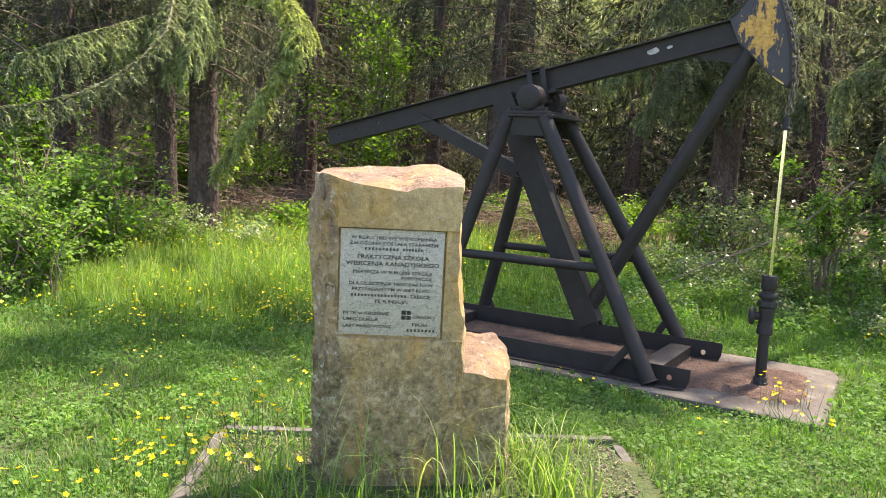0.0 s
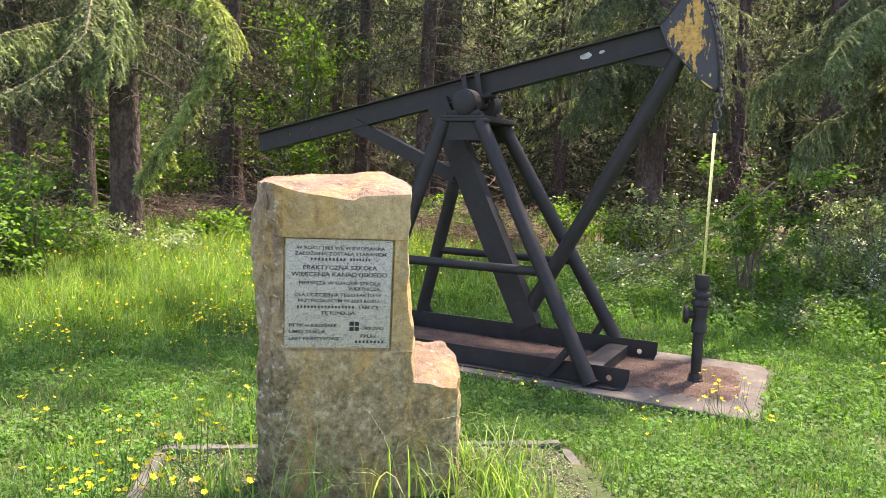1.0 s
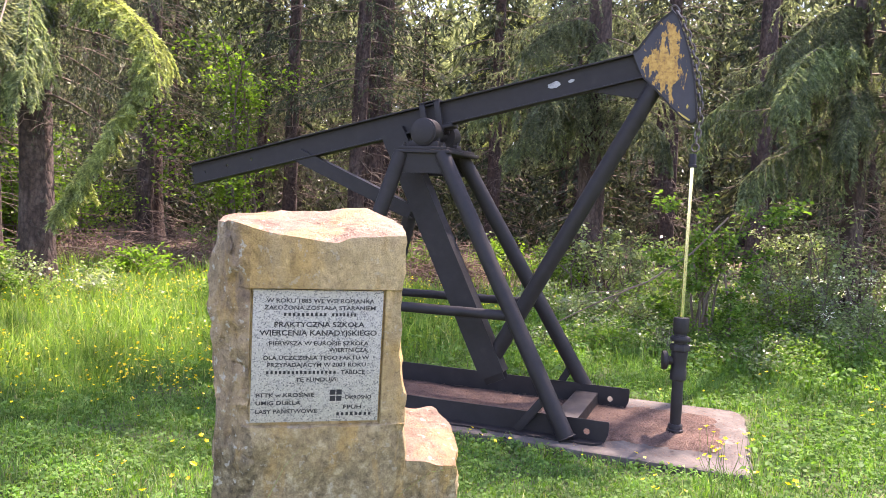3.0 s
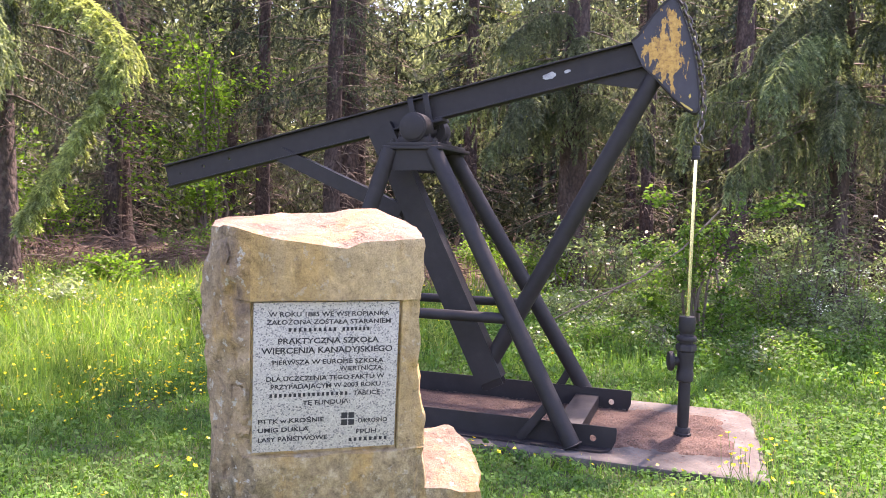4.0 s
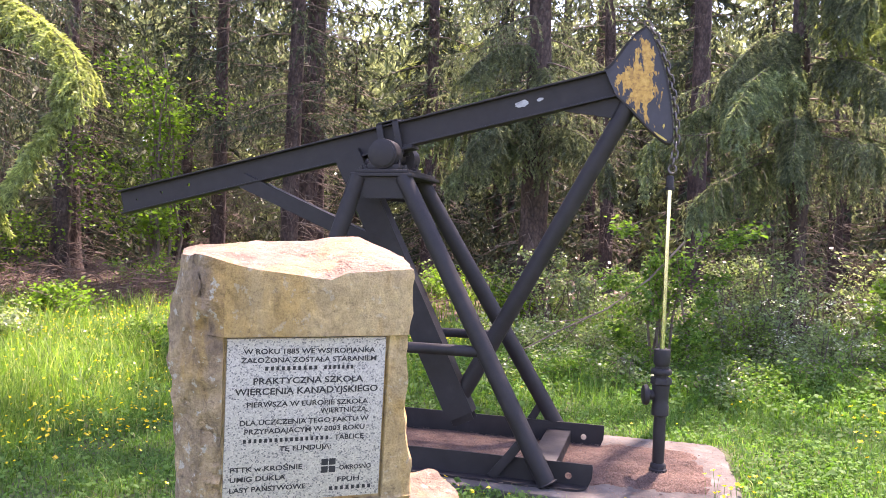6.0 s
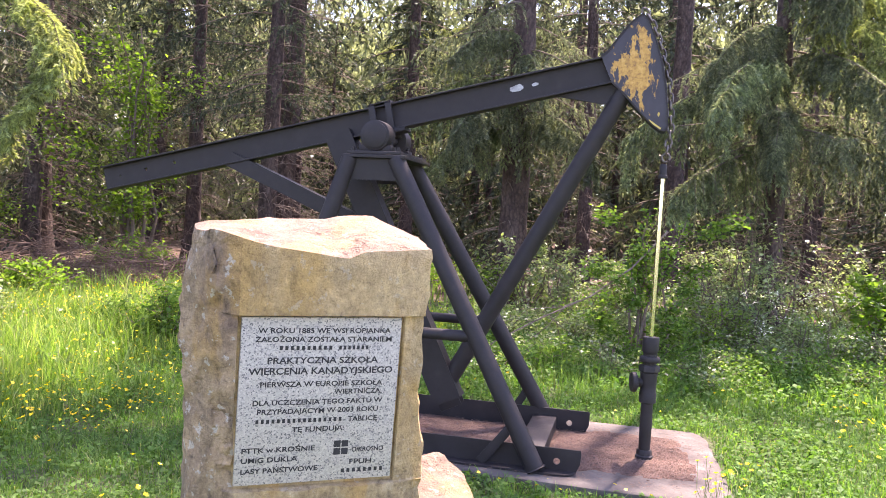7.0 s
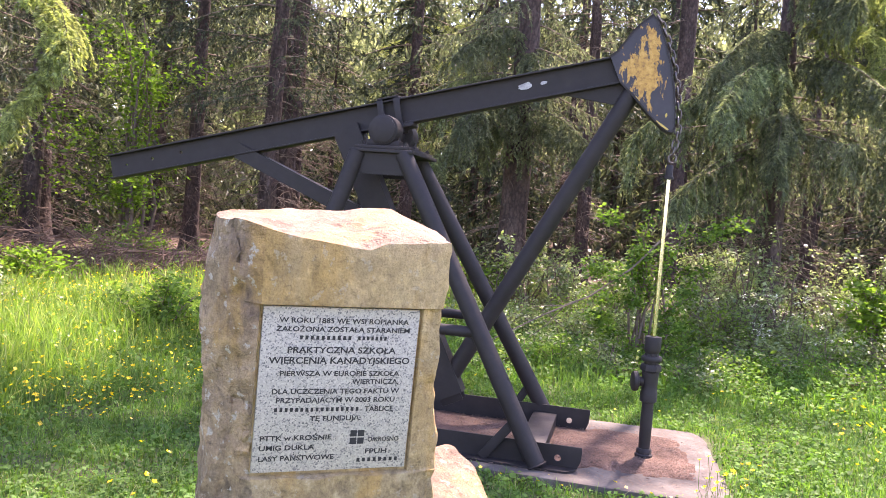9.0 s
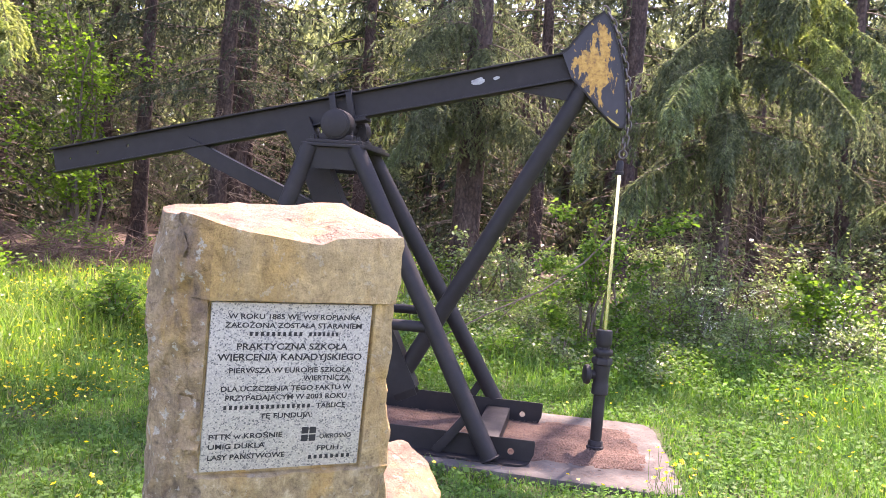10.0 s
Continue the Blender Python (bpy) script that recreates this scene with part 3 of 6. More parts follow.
            lathe(bm, [(0.015, 0), (0.015, 0.014), (0.009, 0.015), (0.009, 0.03)], (x, y, 1.935), seg=6)
            part("nut", bm, BLACK, block)
    bm = bmesh.new()
    tube(bm, (-1.86, -0.2, 2.0), (-1.86, 0.2, 2.0), 0.042)
    part("pivot_shaft", bm, BLACK, jack)
    # walking beam
    left, right = Vector((-4.085, 0, 1.636)), Vector((-0.365, 0, 2.490))
    m, ln = bar_matrix(left, right)
    bm = bmesh.new()
    h, w, t = 0.182, 0.105, 0.012
    e, up = m.to_3x3() @ Vector((1, 0, 0)), m.to_3x3() @ Vector((0, 0, 1))
    if up.z < 0:
        up = -up
    corners = [left - up * (h / 2 - t), right - up * (h / 2 - t), right + up * (h / 2 - t), left + up * (h / 2 - t)]
    def on_beam(s, off):
        p = left + e * s + up * off
        return p.x, p.z
    holes = [(*on_beam(0.60, 0.012), 0.013), (*on_beam(0.355, 0.006), 0.013), (*on_beam(0.13, -0.004), 0.008)]
    plate(bm, [(c.x, c.z) for c in corners], -0.012, 0.002, holes)
    for s in (-1, 1):
        z0, z1 = sorted((s * h / 2, s * (h / 2 - t)))
        box(bm, (0, -w / 2, z0), (ln, w / 2, z1), m, 0.003)
    beam = part("walking_beam", bm, BLACK, jack)
    for s0, width, height, n in ((3.20, 0.092, 0.046, 11), (3.325, 0.045, 0.022, 9)):
        bm = bmesh.new()
        cx, cz = on_beam(s0, 0.012)
        vs = []
        for k in range(n * 2):
            a = 2 * math.pi * k / (n * 2)
            f = 1 + 0.32 * noise.noise(Vector((math.cos(a) * 2, math.sin(a) * 2, s0 * 7)))
            p = Vector((cx, 0, cz)) + e * (math.cos(a) * width / 2 * f) + up * (math.sin(a) * height / 2 * f)
            vs.append((p.x, p.z))
        plate(bm, vs, -0.0150, -0.0125)
        part("paint_patch", bm, WHITE_PAINT, beam, "flaking white paint patch")
    # saddle straps that clamp the beam to the shaft
    for s in (2.195, 2.315):
        bm = bmesh.new()
        box(bm, (s - 0.022, -0.068, -0.145), (s + 0.022, -0.054, 0.0995), m, 0.002)
        box(bm, (s - 0.022, 0.054, -0.145), (s + 0.022, 0.068, 0.0995), m, 0.002)
        box(bm, (s - 0.022, -0.068, 0.0915), (s + 0.022, 0.068, 0.0995), m, 0.002)
        part("saddle_strap", bm, BLACK, jack)
    bm = bmesh.new()
    box(bm, (2.10, -0.075, -0.118), (2.41, 0.075, -0.094), m, 0.003)
    part("saddle_plate", bm, BLACK, jack)
    bm = bmesh.new()
    box(bm, (2.175, -0.062, 0.1), (2.335, 0.062, 0.110), m, 0.003)
    part("saddle_cap", bm, BLACK, jack)
    # hanging arm under the beam and its two braces
    bm = bmesh.new()
    m2, ln2 = bar_matrix((-2.205, 0, 2.02), (-1.315, 0, 0.225))
    channel(bm, m2, ln2, 0.19, 0.13, 0.011)
    arm = part("hanging_arm", bm, BLACK, jack)
    for y in (-0.05, 0.04):
        bm = bmesh.new()
        box(bm, (ln2 - 0.14, y, -0.075), (ln2 + 0.05, y + 0.011, 0.08), m2, 0.003)
        part("clevis_plate", bm, BLACK, arm)
    bm = bmesh.new()
    m3, ln3 = bar_matrix((-3.04, 0, 1.822), (-2.03, 0, 1.405))
    channel(bm, m3, ln3, 0.108, 0.085, 0.010)
    part("rear_brace", bm, BLACK, jack)
    bm = bmesh.new()
    tube(bm, (-1.375, 0, 0.27), (-0.262, 0, 2.36), 0.058, 28)
    part("tube_brace", bm, BLACK, jack)
    bm = bmesh.new()
    plate(bm, [(-0.72, 2.318), (-0.33, 2.405), (-0.20, 2.31), (-0.30, 2.23), (-0.37, 2.265)], -0.012, 0.012)
    part("gusset_plate", bm, BLACK, jack)
    # horse head: two cheek plates, a rim and the curved track
    edge = [(-0.425, 2.572), (-0.385, 2.602), (-0.335, 2.672), (-0.286, 2.742), (-0.235, 2.797), (-0.175, 2.842), (-0.140, 2.800), (-0.088, 2.675), (-0.040, 2.530),
            (-0.008, 2.380), (0.010, 2.230), (0.016, 2.125), (0.000, 2.100), (-0.028, 2.102), (-0.070, 2.128), (-0.145, 2.198), (-0.252, 2.312), (-0.349, 2.405)]
    head = None
    for y0, y1 in ((-0.058, -0.050), (0.050, 0.058)):
        bm = bmesh.new()
        plate(bm, edge, y0, y1)
        p = part("cheek_plate", bm, HEAD_PAINT, jack, "black cheek plate with flaking yellow paint")
        head = head or p
    bm = bmesh.new()
    ring = []
    inner = []
    c = Vector((-0.18, 0, 2.43))
    for x, z in edge:
        d = (Vector((x, 0, z)) - c).normalized()
        ring.append((x + d.x * 0.004, z + d.z * 0.004))
        inner.append((x - d.x * 0.010, z - d.z * 0.010))
    for k in range(len(edge) - 1):
        quad = [ring[k], ring[k + 1], inner[k + 1], inner[k]]
        a = [bm.verts.new((x, -0.064, z)) for x, z in quad]
        b = [bm.verts.new((x, 0.064, z)) for x, z in quad]
        bm.faces.new(a), bm.faces.new(b)
        for j in range(4):
            bm.faces.new((a[j], a[(j + 1) % 4], b[(j + 1) % 4], b[j]))
    part("rim", bm, BLACK, head)
    for flake in ([(-0.115, 2.166), (-0.098, 2.170), (-0.022, 2.118), (-0.024, 2.106), (-0.07, 2.131)],
                  [(-0.255, 2.322), (-0.238, 2.318), (-0.205, 2.272), (-0.218, 2.276)], [(-0.052, 2.205), (-0.042, 2.222), (-0.036, 2.205), (-0.044, 2.188)]):
        bm = bmesh.new()
        plate(bm, flake, -0.0605, -0.0585)
        part("paint_flake", bm, YELLOW_PAINT, head, "bright yellow paint flake")
    # chain over the track down to the rod
    way = [(-0.185, 2.868), (-0.158, 2.862), (-0.118, 2.800), (-0.066, 2.680), (-0.018, 2.535), (0.014, 2.385), (0.032, 2.235), (0.038, 2.120), (0.030, 2.02), (0.020, 1.955)]
    seglen = [0.0]
    for (ax, az), (bx, bz) in zip(way, way[1:]):
        seglen.append(seglen[-1] + math.hypot(bx - ax, bz - az))
    n_links = int(seglen[-1] / 0.048)
    for k in range(n_links):
        s = (k + 0.5) * seglen[-1] / n_links
        x = float(np.interp(s, seglen, [p[0] for p in way]))
        z = float(np.interp(s, seglen, [p[1] for p in way]))
        x2 = float(np.interp(min(s + 0.02, seglen[-1]), seglen, [p[0] for p in way]))
        z2 = float(np.interp(min(s + 0.02, seglen[-1]), seglen, [p[1] for p in way]))
        d = Vector((x2 - x, 0, z2 - z)).normalized()
        flat = Vector((0, 1, 0)) if k % 2 else d.cross(Vector((0, 1, 0)))
        bm = bmesh.new()
        loop = []
        for j in range(16):
            a = 2 * math.pi * j / 16
            loop.append(Vector((x, 0, z)) + d * (math.cos(a) * 0.019 + math.copysign(0.013, math.cos(a)) * min(1, abs(math.cos(a)) * 3)) + flat * math.sin(a) * 0.0185)
        rings = []
        for j in range(16):
            t2 = (loop[(j + 1) % 16] - loop[j - 1]).normalized()
            n1 = d.cross(flat)
            n2 = t2.cross(n1)
            rings.append([bm.verts.new(loop[j] + 0.0068 * (math.cos(b) * n1 + math.sin(b) * n2)) for b in (0, 1.05, 2.09, 3.14, 4.19, 5.24)])
        for j in range(16):
            p, q = rings[j], rings[(j + 1) % 16]
            for i in range(6):
                bm.faces.new((p[i], q[i], q[(i + 1) % 6], p[(i + 1) % 6]))
        part("chain_link", bm, STEEL, jack)


build_pump_jack()


def build_polished_rod():
    rod = thing("polished_rod", (0.006, -0.005, 1.80), "shiny bare steel rod hanging from the chain by a black clamp", "pump rod")
    bm = bmesh.new()
    pts = [Vector((0.02, -0.004, 1.935)) + Vector((0.024 * math.cos(a), 0, 0.026 * math.sin(a))) for a in np.linspace(-0.6, 2 * math.pi - 0.9, 18)]
    bent(bm, pts, 0.0065, 8)
    part("shackle", bm, STEEL, rod)
    bm = bmesh.new()
    lathe(bm, [(0.02, 0), (0.03, 0.004), (0.03, 0.02), (0.024, 0.026), (0.024, 0.085), (0.016, 0.095)], (0.008, -0.004, 1.80), seg=20)
    part("clamp", bm, BLACK, rod, "black rod clamp")
    bm = bmesh.new()
    tube(bm, (0, -0.004, 0.70), (0.007, -0.004, 1.805), 0.0145, 20)
    part("shaft", bm, POLISHED_GRASS_TINT, rod)


build_polished_rod()


def build_wellhead():
    w = thing("wellhead", (0, 0, -0.02), "black cast-iron wellhead pipe with a stuffing box and side port", "wellhead")
    ax = (0.0, -0.004, 0.0)
    bm = bmesh.new()
    lathe(bm, [(0.056, -0.025), (0.058, 0.0), (0.050, 0.006), (0.050, 0.030), (0.044, 0.040)], ax, seg=8)
    part("base_collar", bm, BLACK, w)
    bm = bmesh.new()
    lathe(bm, [(0.036, 0.02), (0.038, 0.10), (0.039, 0.20), (0.037, 0.36)], ax, seg=24)
    part("riser_pipe", bm, BLACK, w)
    bm = bmesh.new()
    lathe(bm, [(0.045, 0.345), (0.054, 0.352), (0.055, 0.41), (0.050, 0.42), (0.051, 0.47), (0.054, 0.52), (0.056, 0.545)], ax, seg=28)
    body = part("valve_body", bm, BLACK, w)
    bm = bmesh.new()
    lathe(bm, [(0.030, 0.045), (0.030, 0.075), (0.052, 0.078), (0.064, 0.084), (0.066, 0.096), (0.062, 0.112), (0.045, 0.116)], (0, -0.004, 0.478), (-1, -0.25, 0), 26)
    part("side_port", bm, BLACK, body)
    bm = bmesh.new()
    lathe(bm, [(0.060, 0.548), (0.067, 0.554), (0.067, 0.585), (0.060, 0.594)], ax, seg=6)
    part("hex_nut", bm, BLACK, w)
    bm = bmesh.new()
    lathe(bm, [(0.044, 0.592), (0.044, 0.612), (0.062, 0.614), (0.066, 0.620), (0.066, 0.640), (0.058, 0.650), (0.044, 0.652), (0.042, 0.672)], ax, seg=8)
    part("gland_nut", bm, BLACK, w)
    bm = bmesh.new()
    lathe(bm, [(0.040, 0.665), (0.050, 0.680), (0.053, 0.690), (0.053, 0.768), (0.050, 0.776), (0.018, 0.777)], ax, seg=28)
    part("stuffing_box", bm, BLACK, w)


build_wellhead()


# ---- memorial stone ----
STONE_M = Matrix.Translation((-0.9391, -3.3430, 0.9762)) @ Matrix(((0.83037, 0.05178, 0.55480), (0.55721, -0.07716, -0.82678), (0.0, 0.99567, -0.09292))).to_4x4()
# columns of STONE_M: along the face, up the face, out of the face
FRONT_TOP = [(-0.36, 0.434), (-0.33, 0.443), (-0.26, 0.442), (-0.18, 0.418), (-0.14, 0.411), (-0.05, 0.399), (0.045, 0.387), (0.07, 0.391), (0.092, 0.408), (0.15, 0.408), (0.26, 0.418), (0.30, 0.414)]
BACK_TOP = [(-0.36, 0.408), (-0.33, 0.419), (-0.305, 0.433), (-0.24, 0.441), (-0.12, 0.450), (-0.02, 0.450), (0.035, 0.449), (0.06, 0.460), (0.10, 0.463), (0.165, 0.471), (0.20, 0.466), (0.24, 0.450), (0.30, 0.430)]
LEFT_RIDGE = [(-0.95, -0.20), (-0.40, -0.205), (-0.24, -0.216), (-0.07, -0.228), (0.14, -0.236), (0.30, -0.255), (0.46, -0.262)]
LEFT_OUT = [(-0.95, -0.325), (-0.5, -0.33), (-0.35, -0.332), (-0.15, -0.325), (0.04, -0.343), (0.157, -0.352), (0.30, -0.348), (0.46, -0.325)]
RIGHT_EDGE = [(-0.95, 0.335), (-0.36, 0.315), (-0.25, 0.308), (-0.14, 0.302), (-0.06, 0.290), (0.0, 0.277), (0.20, 0.274), (0.46, 0.276)]
DEPTH = 0.27


def stone_top(u, n):
    f = min(max(-n / DEPTH, 0.0), 1.0) ** 0.8
    v = lerp(FRONT_TOP, u) * (1 - f) + lerp(BACK_TOP, u) * f
    rim = -n - 0.12 - 0.05 * noise.noise(Vector((u * 7, 0.3, 4.0)))
    v += 0.011 * min(max(rim / 0.012, 0.0), 1.0) * min(max((u - 0.02) / 0.02, 0.0), 1.0) * min(max((0.23 - u) / 0.03, 0.0), 1.0) * (1 - f)
    return v + 0.005 * noise.noise(Vector((u * 9, n * 9, 5))) * min(1, -n * 20 + 0.1) + 0.004 * noise.noise(Vector((u * 26, n * 26, 2)))


def build_memorial():
    stone = thing("memorial_stone", (-0.94, -3.25, 0.05), "upright rough block of tan sandstone with a flat broken top", "memorial stone")
    bm = bmesh.new()
    low = list(np.arange(-0.95, -0.245, 0.0225)) + [-0.2425, -0.2385] + list(np.arange(-0.225, 0.225, 0.02)) + [0.2325, 0.2350, 0.245]
    fr = [0.15, 0.3, 0.45, 0.6, 0.75, 0.87, 0.95, 0.985, 1.0]
    front_us = [-0.2225, -0.2185, -0.19, -0.15, -0.11, -0.07, -0.03, 0.01, 0.05, 0.09, 0.13, 0.17, 0.20, 0.2185, 0.2225]

    def ring_at(v, frac=None):
        hv = v if frac is None else 0.245 + 0.18 * frac
        wob = Vector((hv * 9, 3.3, 1.7))
        lr = lerp(LEFT_RIDGE, hv) + 0.012 * noise.noise(wob) + 0.006 * noise.noise(wob * 3)
        lo = lerp(LEFT_OUT, hv) + 0.008 * noise.noise(wob * 1.7 + Vector((5, 0, 0)))
        re = lerp(RIGHT_EDGE, hv) + 0.007 * noise.noise(wob * 2.1 + Vector((9, 0, 0))) + 0.004 * noise.noise(wob * 5)
        pts = []
        for k in range(7):                      # rough chamfer between the front and the left side
            f = k / 7
            pts.append((lo + (lr - lo) * f, -0.085 * (1 - f) ** 1.5 + 0.005 * f, "chamfer"))
        for u in front_us:
            if u > lr + 0.004:
                pts.append((u, 0.0, "front"))
            else:
                pts.append((lr + 0.001 * len(pts), 0.004, "front"))
        for k in range(5):
            f = (k + 1) / 5
            pts.append((0.2225 + (re - 0.2225) * f, -0.004 * f * f * 2, "front"))
        for k in range(9):
            f = (k + 1) / 9
            pts.append((re + 0.012 * math.sin(f * 3.1), -DEPTH * f, "side"))
        for k in range(16):
            f = (k + 1) / 16
            pts.append((re + (lo + 0.01 - re) * f, -DEPTH - 0.02 * math.sin(f * 3.14), "back"))
        for k in range(6):
            f = (k + 1) / 7
            pts.append((lo + 0.01 * (1 - f), -DEPTH + (DEPTH - 0.085) * f, "left"))
        out = []
        for u, n, where in pts:
            vv = v if frac is None else 0.245 + (stone_top(u, n) - 0.245) * frac
            q = Vector((u * 7, vv * 5, n * 7))
            if where == "front":
                in_rect = -0.2205 < u < 0.2205 and -0.2405 < vv < 0.2337
                n2 = -0.012 if in_rect else 0.004 + (0.020 if vv > 0.234 else 0.0) + 0.005 * noise.noise(q * 1.3) + 0.004 * noise.noise(q * 5) + 0.002 * noise.noise(q * 11)
                if vv < -0.24:
                    n2 += 0.006 + 0.014 * noise.noise(q * 1.6) + 0.008 * noise.noise(q * 6)
                if vv > 0.36:
                    n2 -= 0.010 * ((vv - 0.36) / 0.07) ** 2
                if u > 0.24 and vv < 0.02:       # broken edge beside the plaque
                    n2 -= 0.025 * (u - 0.24) / 0.06 * (0.6 + 0.8 * abs(noise.noise(q * 4)))
                out.append((u, vv, n2))
            elif where == "chamfer":
                j = 0.030 * noise.noise(q * 1.4) + 0.024 * noise.noise(q * 3.6) + 0.011 * noise.noise(q * 9)
                out.append((u + j * 0.4, vv, n + j))
            else:
                j = 0.016 * noise.noise(q * 1.2) + 0.007 * noise.noise(q * 4)
                out.append((u + j * (1 if where != "back" else 0.3), vv, n + (j if where == "back" else 0)))
        return out
    rings = [ring_at(v) for v in low] + [ring_at(0.245, f) for f in fr]
    vrings = [[bm.verts.new(STONE_M @ Vector(p)) for p in r] for r in rings]
    k_n = len(vrings[0])
    for a, b in zip(vrings, vrings[1:]):
        for k in range(k_n):
            f = bm.faces.new((a[k], a[(k + 1) % k_n], b[(k + 1) % k_n], b[k]))
            f.material_index = 2 if k < 7 or k > k_n - 8 else 0
    prev = vrings[-1]
    border = rings[-1]
    cu, cn = -0.03, -DEPTH / 2
    for s in (0.97, 0.9, 0.8, 0.7, 0.58, 0.46, 0.34, 0.22, 0.1):
        cur = []
        for u, v, n in border:
            uu, nn = cu + (u - cu) * s, cn + (n - cn) * s
            step = 0.005 * math.floor(2.5 * noise.noise(Vector((uu * 5, nn * 11, 1.5))) + 0.5)
            cur.append(bm.verts.new(STONE_M @ Vector((uu, stone_top(uu, nn) + step * (s < 0.95), nn))))
        for k in range(k_n):
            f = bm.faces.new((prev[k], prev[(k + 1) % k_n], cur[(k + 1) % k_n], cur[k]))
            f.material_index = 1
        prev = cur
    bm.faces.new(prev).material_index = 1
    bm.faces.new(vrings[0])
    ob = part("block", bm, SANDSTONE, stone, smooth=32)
    ob.data.materials.append(SUN_DIMMED_STONE)
    ob.data.materials.append(FLANK_STONE)

    # low broken block at its foot
    foot = thing("foot_stone", (-0.55, -3.0, 0.05), "low broken sandstone block leaning against the memorial stone", "stone")
    bm = bmesh.new()

    def foot_top(u, n):
        f = min(max(-n / 0.30, 0), 1)
        v = -0.400 + 0.105 * f ** 0.7 - 0.05 * max(0, (u - 0.40) / 0.15) * (1 - f) + 0.012 * noise.noise(Vector((u * 14, n * 14, 8)))
        return v
    corners = [(0.318, -0.02), (0.42, -0.012), (0.515, -0.03), (0.54, -0.10), (0.525, -0.22), (0.46, -0.31), (0.318, -0.30)]
    pts = []
    for (a, b), (c, d) in zip(corners, corners[1:] + corners[:1]):
        for k in range(6):
            pts.append((a + (c - a) * k / 6, b + (d - b) * k / 6))
    rows = list(np.linspace(0, 1, 26))
    vr = []
    for f in rows:
        ring = []
        for u, n in pts:
            w = 1 + (1 - f) * 0.10
            uu = 0.318 + (u - 0.318) * w
            top = foot_top(u, n)
            v = -0.95 + (top + 0.95) * f
            q = Vector((uu * 8, v * 7, n * 8))
            j = 0.016 * noise.noise(q * 1.5) + 0.006 * noise.noise(q * 5)
            if u < 0.33:
                j = 0
            ring.append(bm.verts.new(STONE_M @ Vector((uu + j, v, n * w + j * (1 if n > -0.15 else -1)))))
        vr.append(ring)
    for a, b in zip(vr, vr[1:]):
        for k in range(len(pts)):
            bm.faces.new((a[k], a[(k + 1) % len(pts)], b[(k + 1) % len(pts)], b[k]))
    prev = vr[-1]
    for s in (0.93, 0.8, 0.6, 0.4, 0.2):
        cur = []
        for u, n in pts:
            uu, nn = 0.42 + (u - 0.42) * s, -0.16 + (n + 0.16) * s
            cur.append(bm.verts.new(STONE_M @ Vector((uu, foot_top(uu, nn), nn))))
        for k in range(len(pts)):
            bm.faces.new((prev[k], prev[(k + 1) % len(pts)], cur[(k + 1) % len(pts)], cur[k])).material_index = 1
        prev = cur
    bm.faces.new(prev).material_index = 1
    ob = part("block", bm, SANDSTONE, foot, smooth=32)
    ob.data.materials.append(SUN_DIMMED_STONE)


build_memorial()

PW, PH = 0.425, 0.452


def text_mesh(body, size):
    cu = bpy.data.curves.new("letters", "FONT")
    cu.body = body
    cu.size = size
    cu.offset = size * 0.020
    cu.extrude = 0.0008
    cu.resolution_u = 3
    tmp = new("letters", cu)
    dg = bpy.context.evaluated_depsgraph_get()
    me = bpy.data.meshes.new_from_object(tmp.evaluated_get(dg))
    bpy.data.objects.remove(tmp)
    bpy.data.curves.remove(cu)
    return me


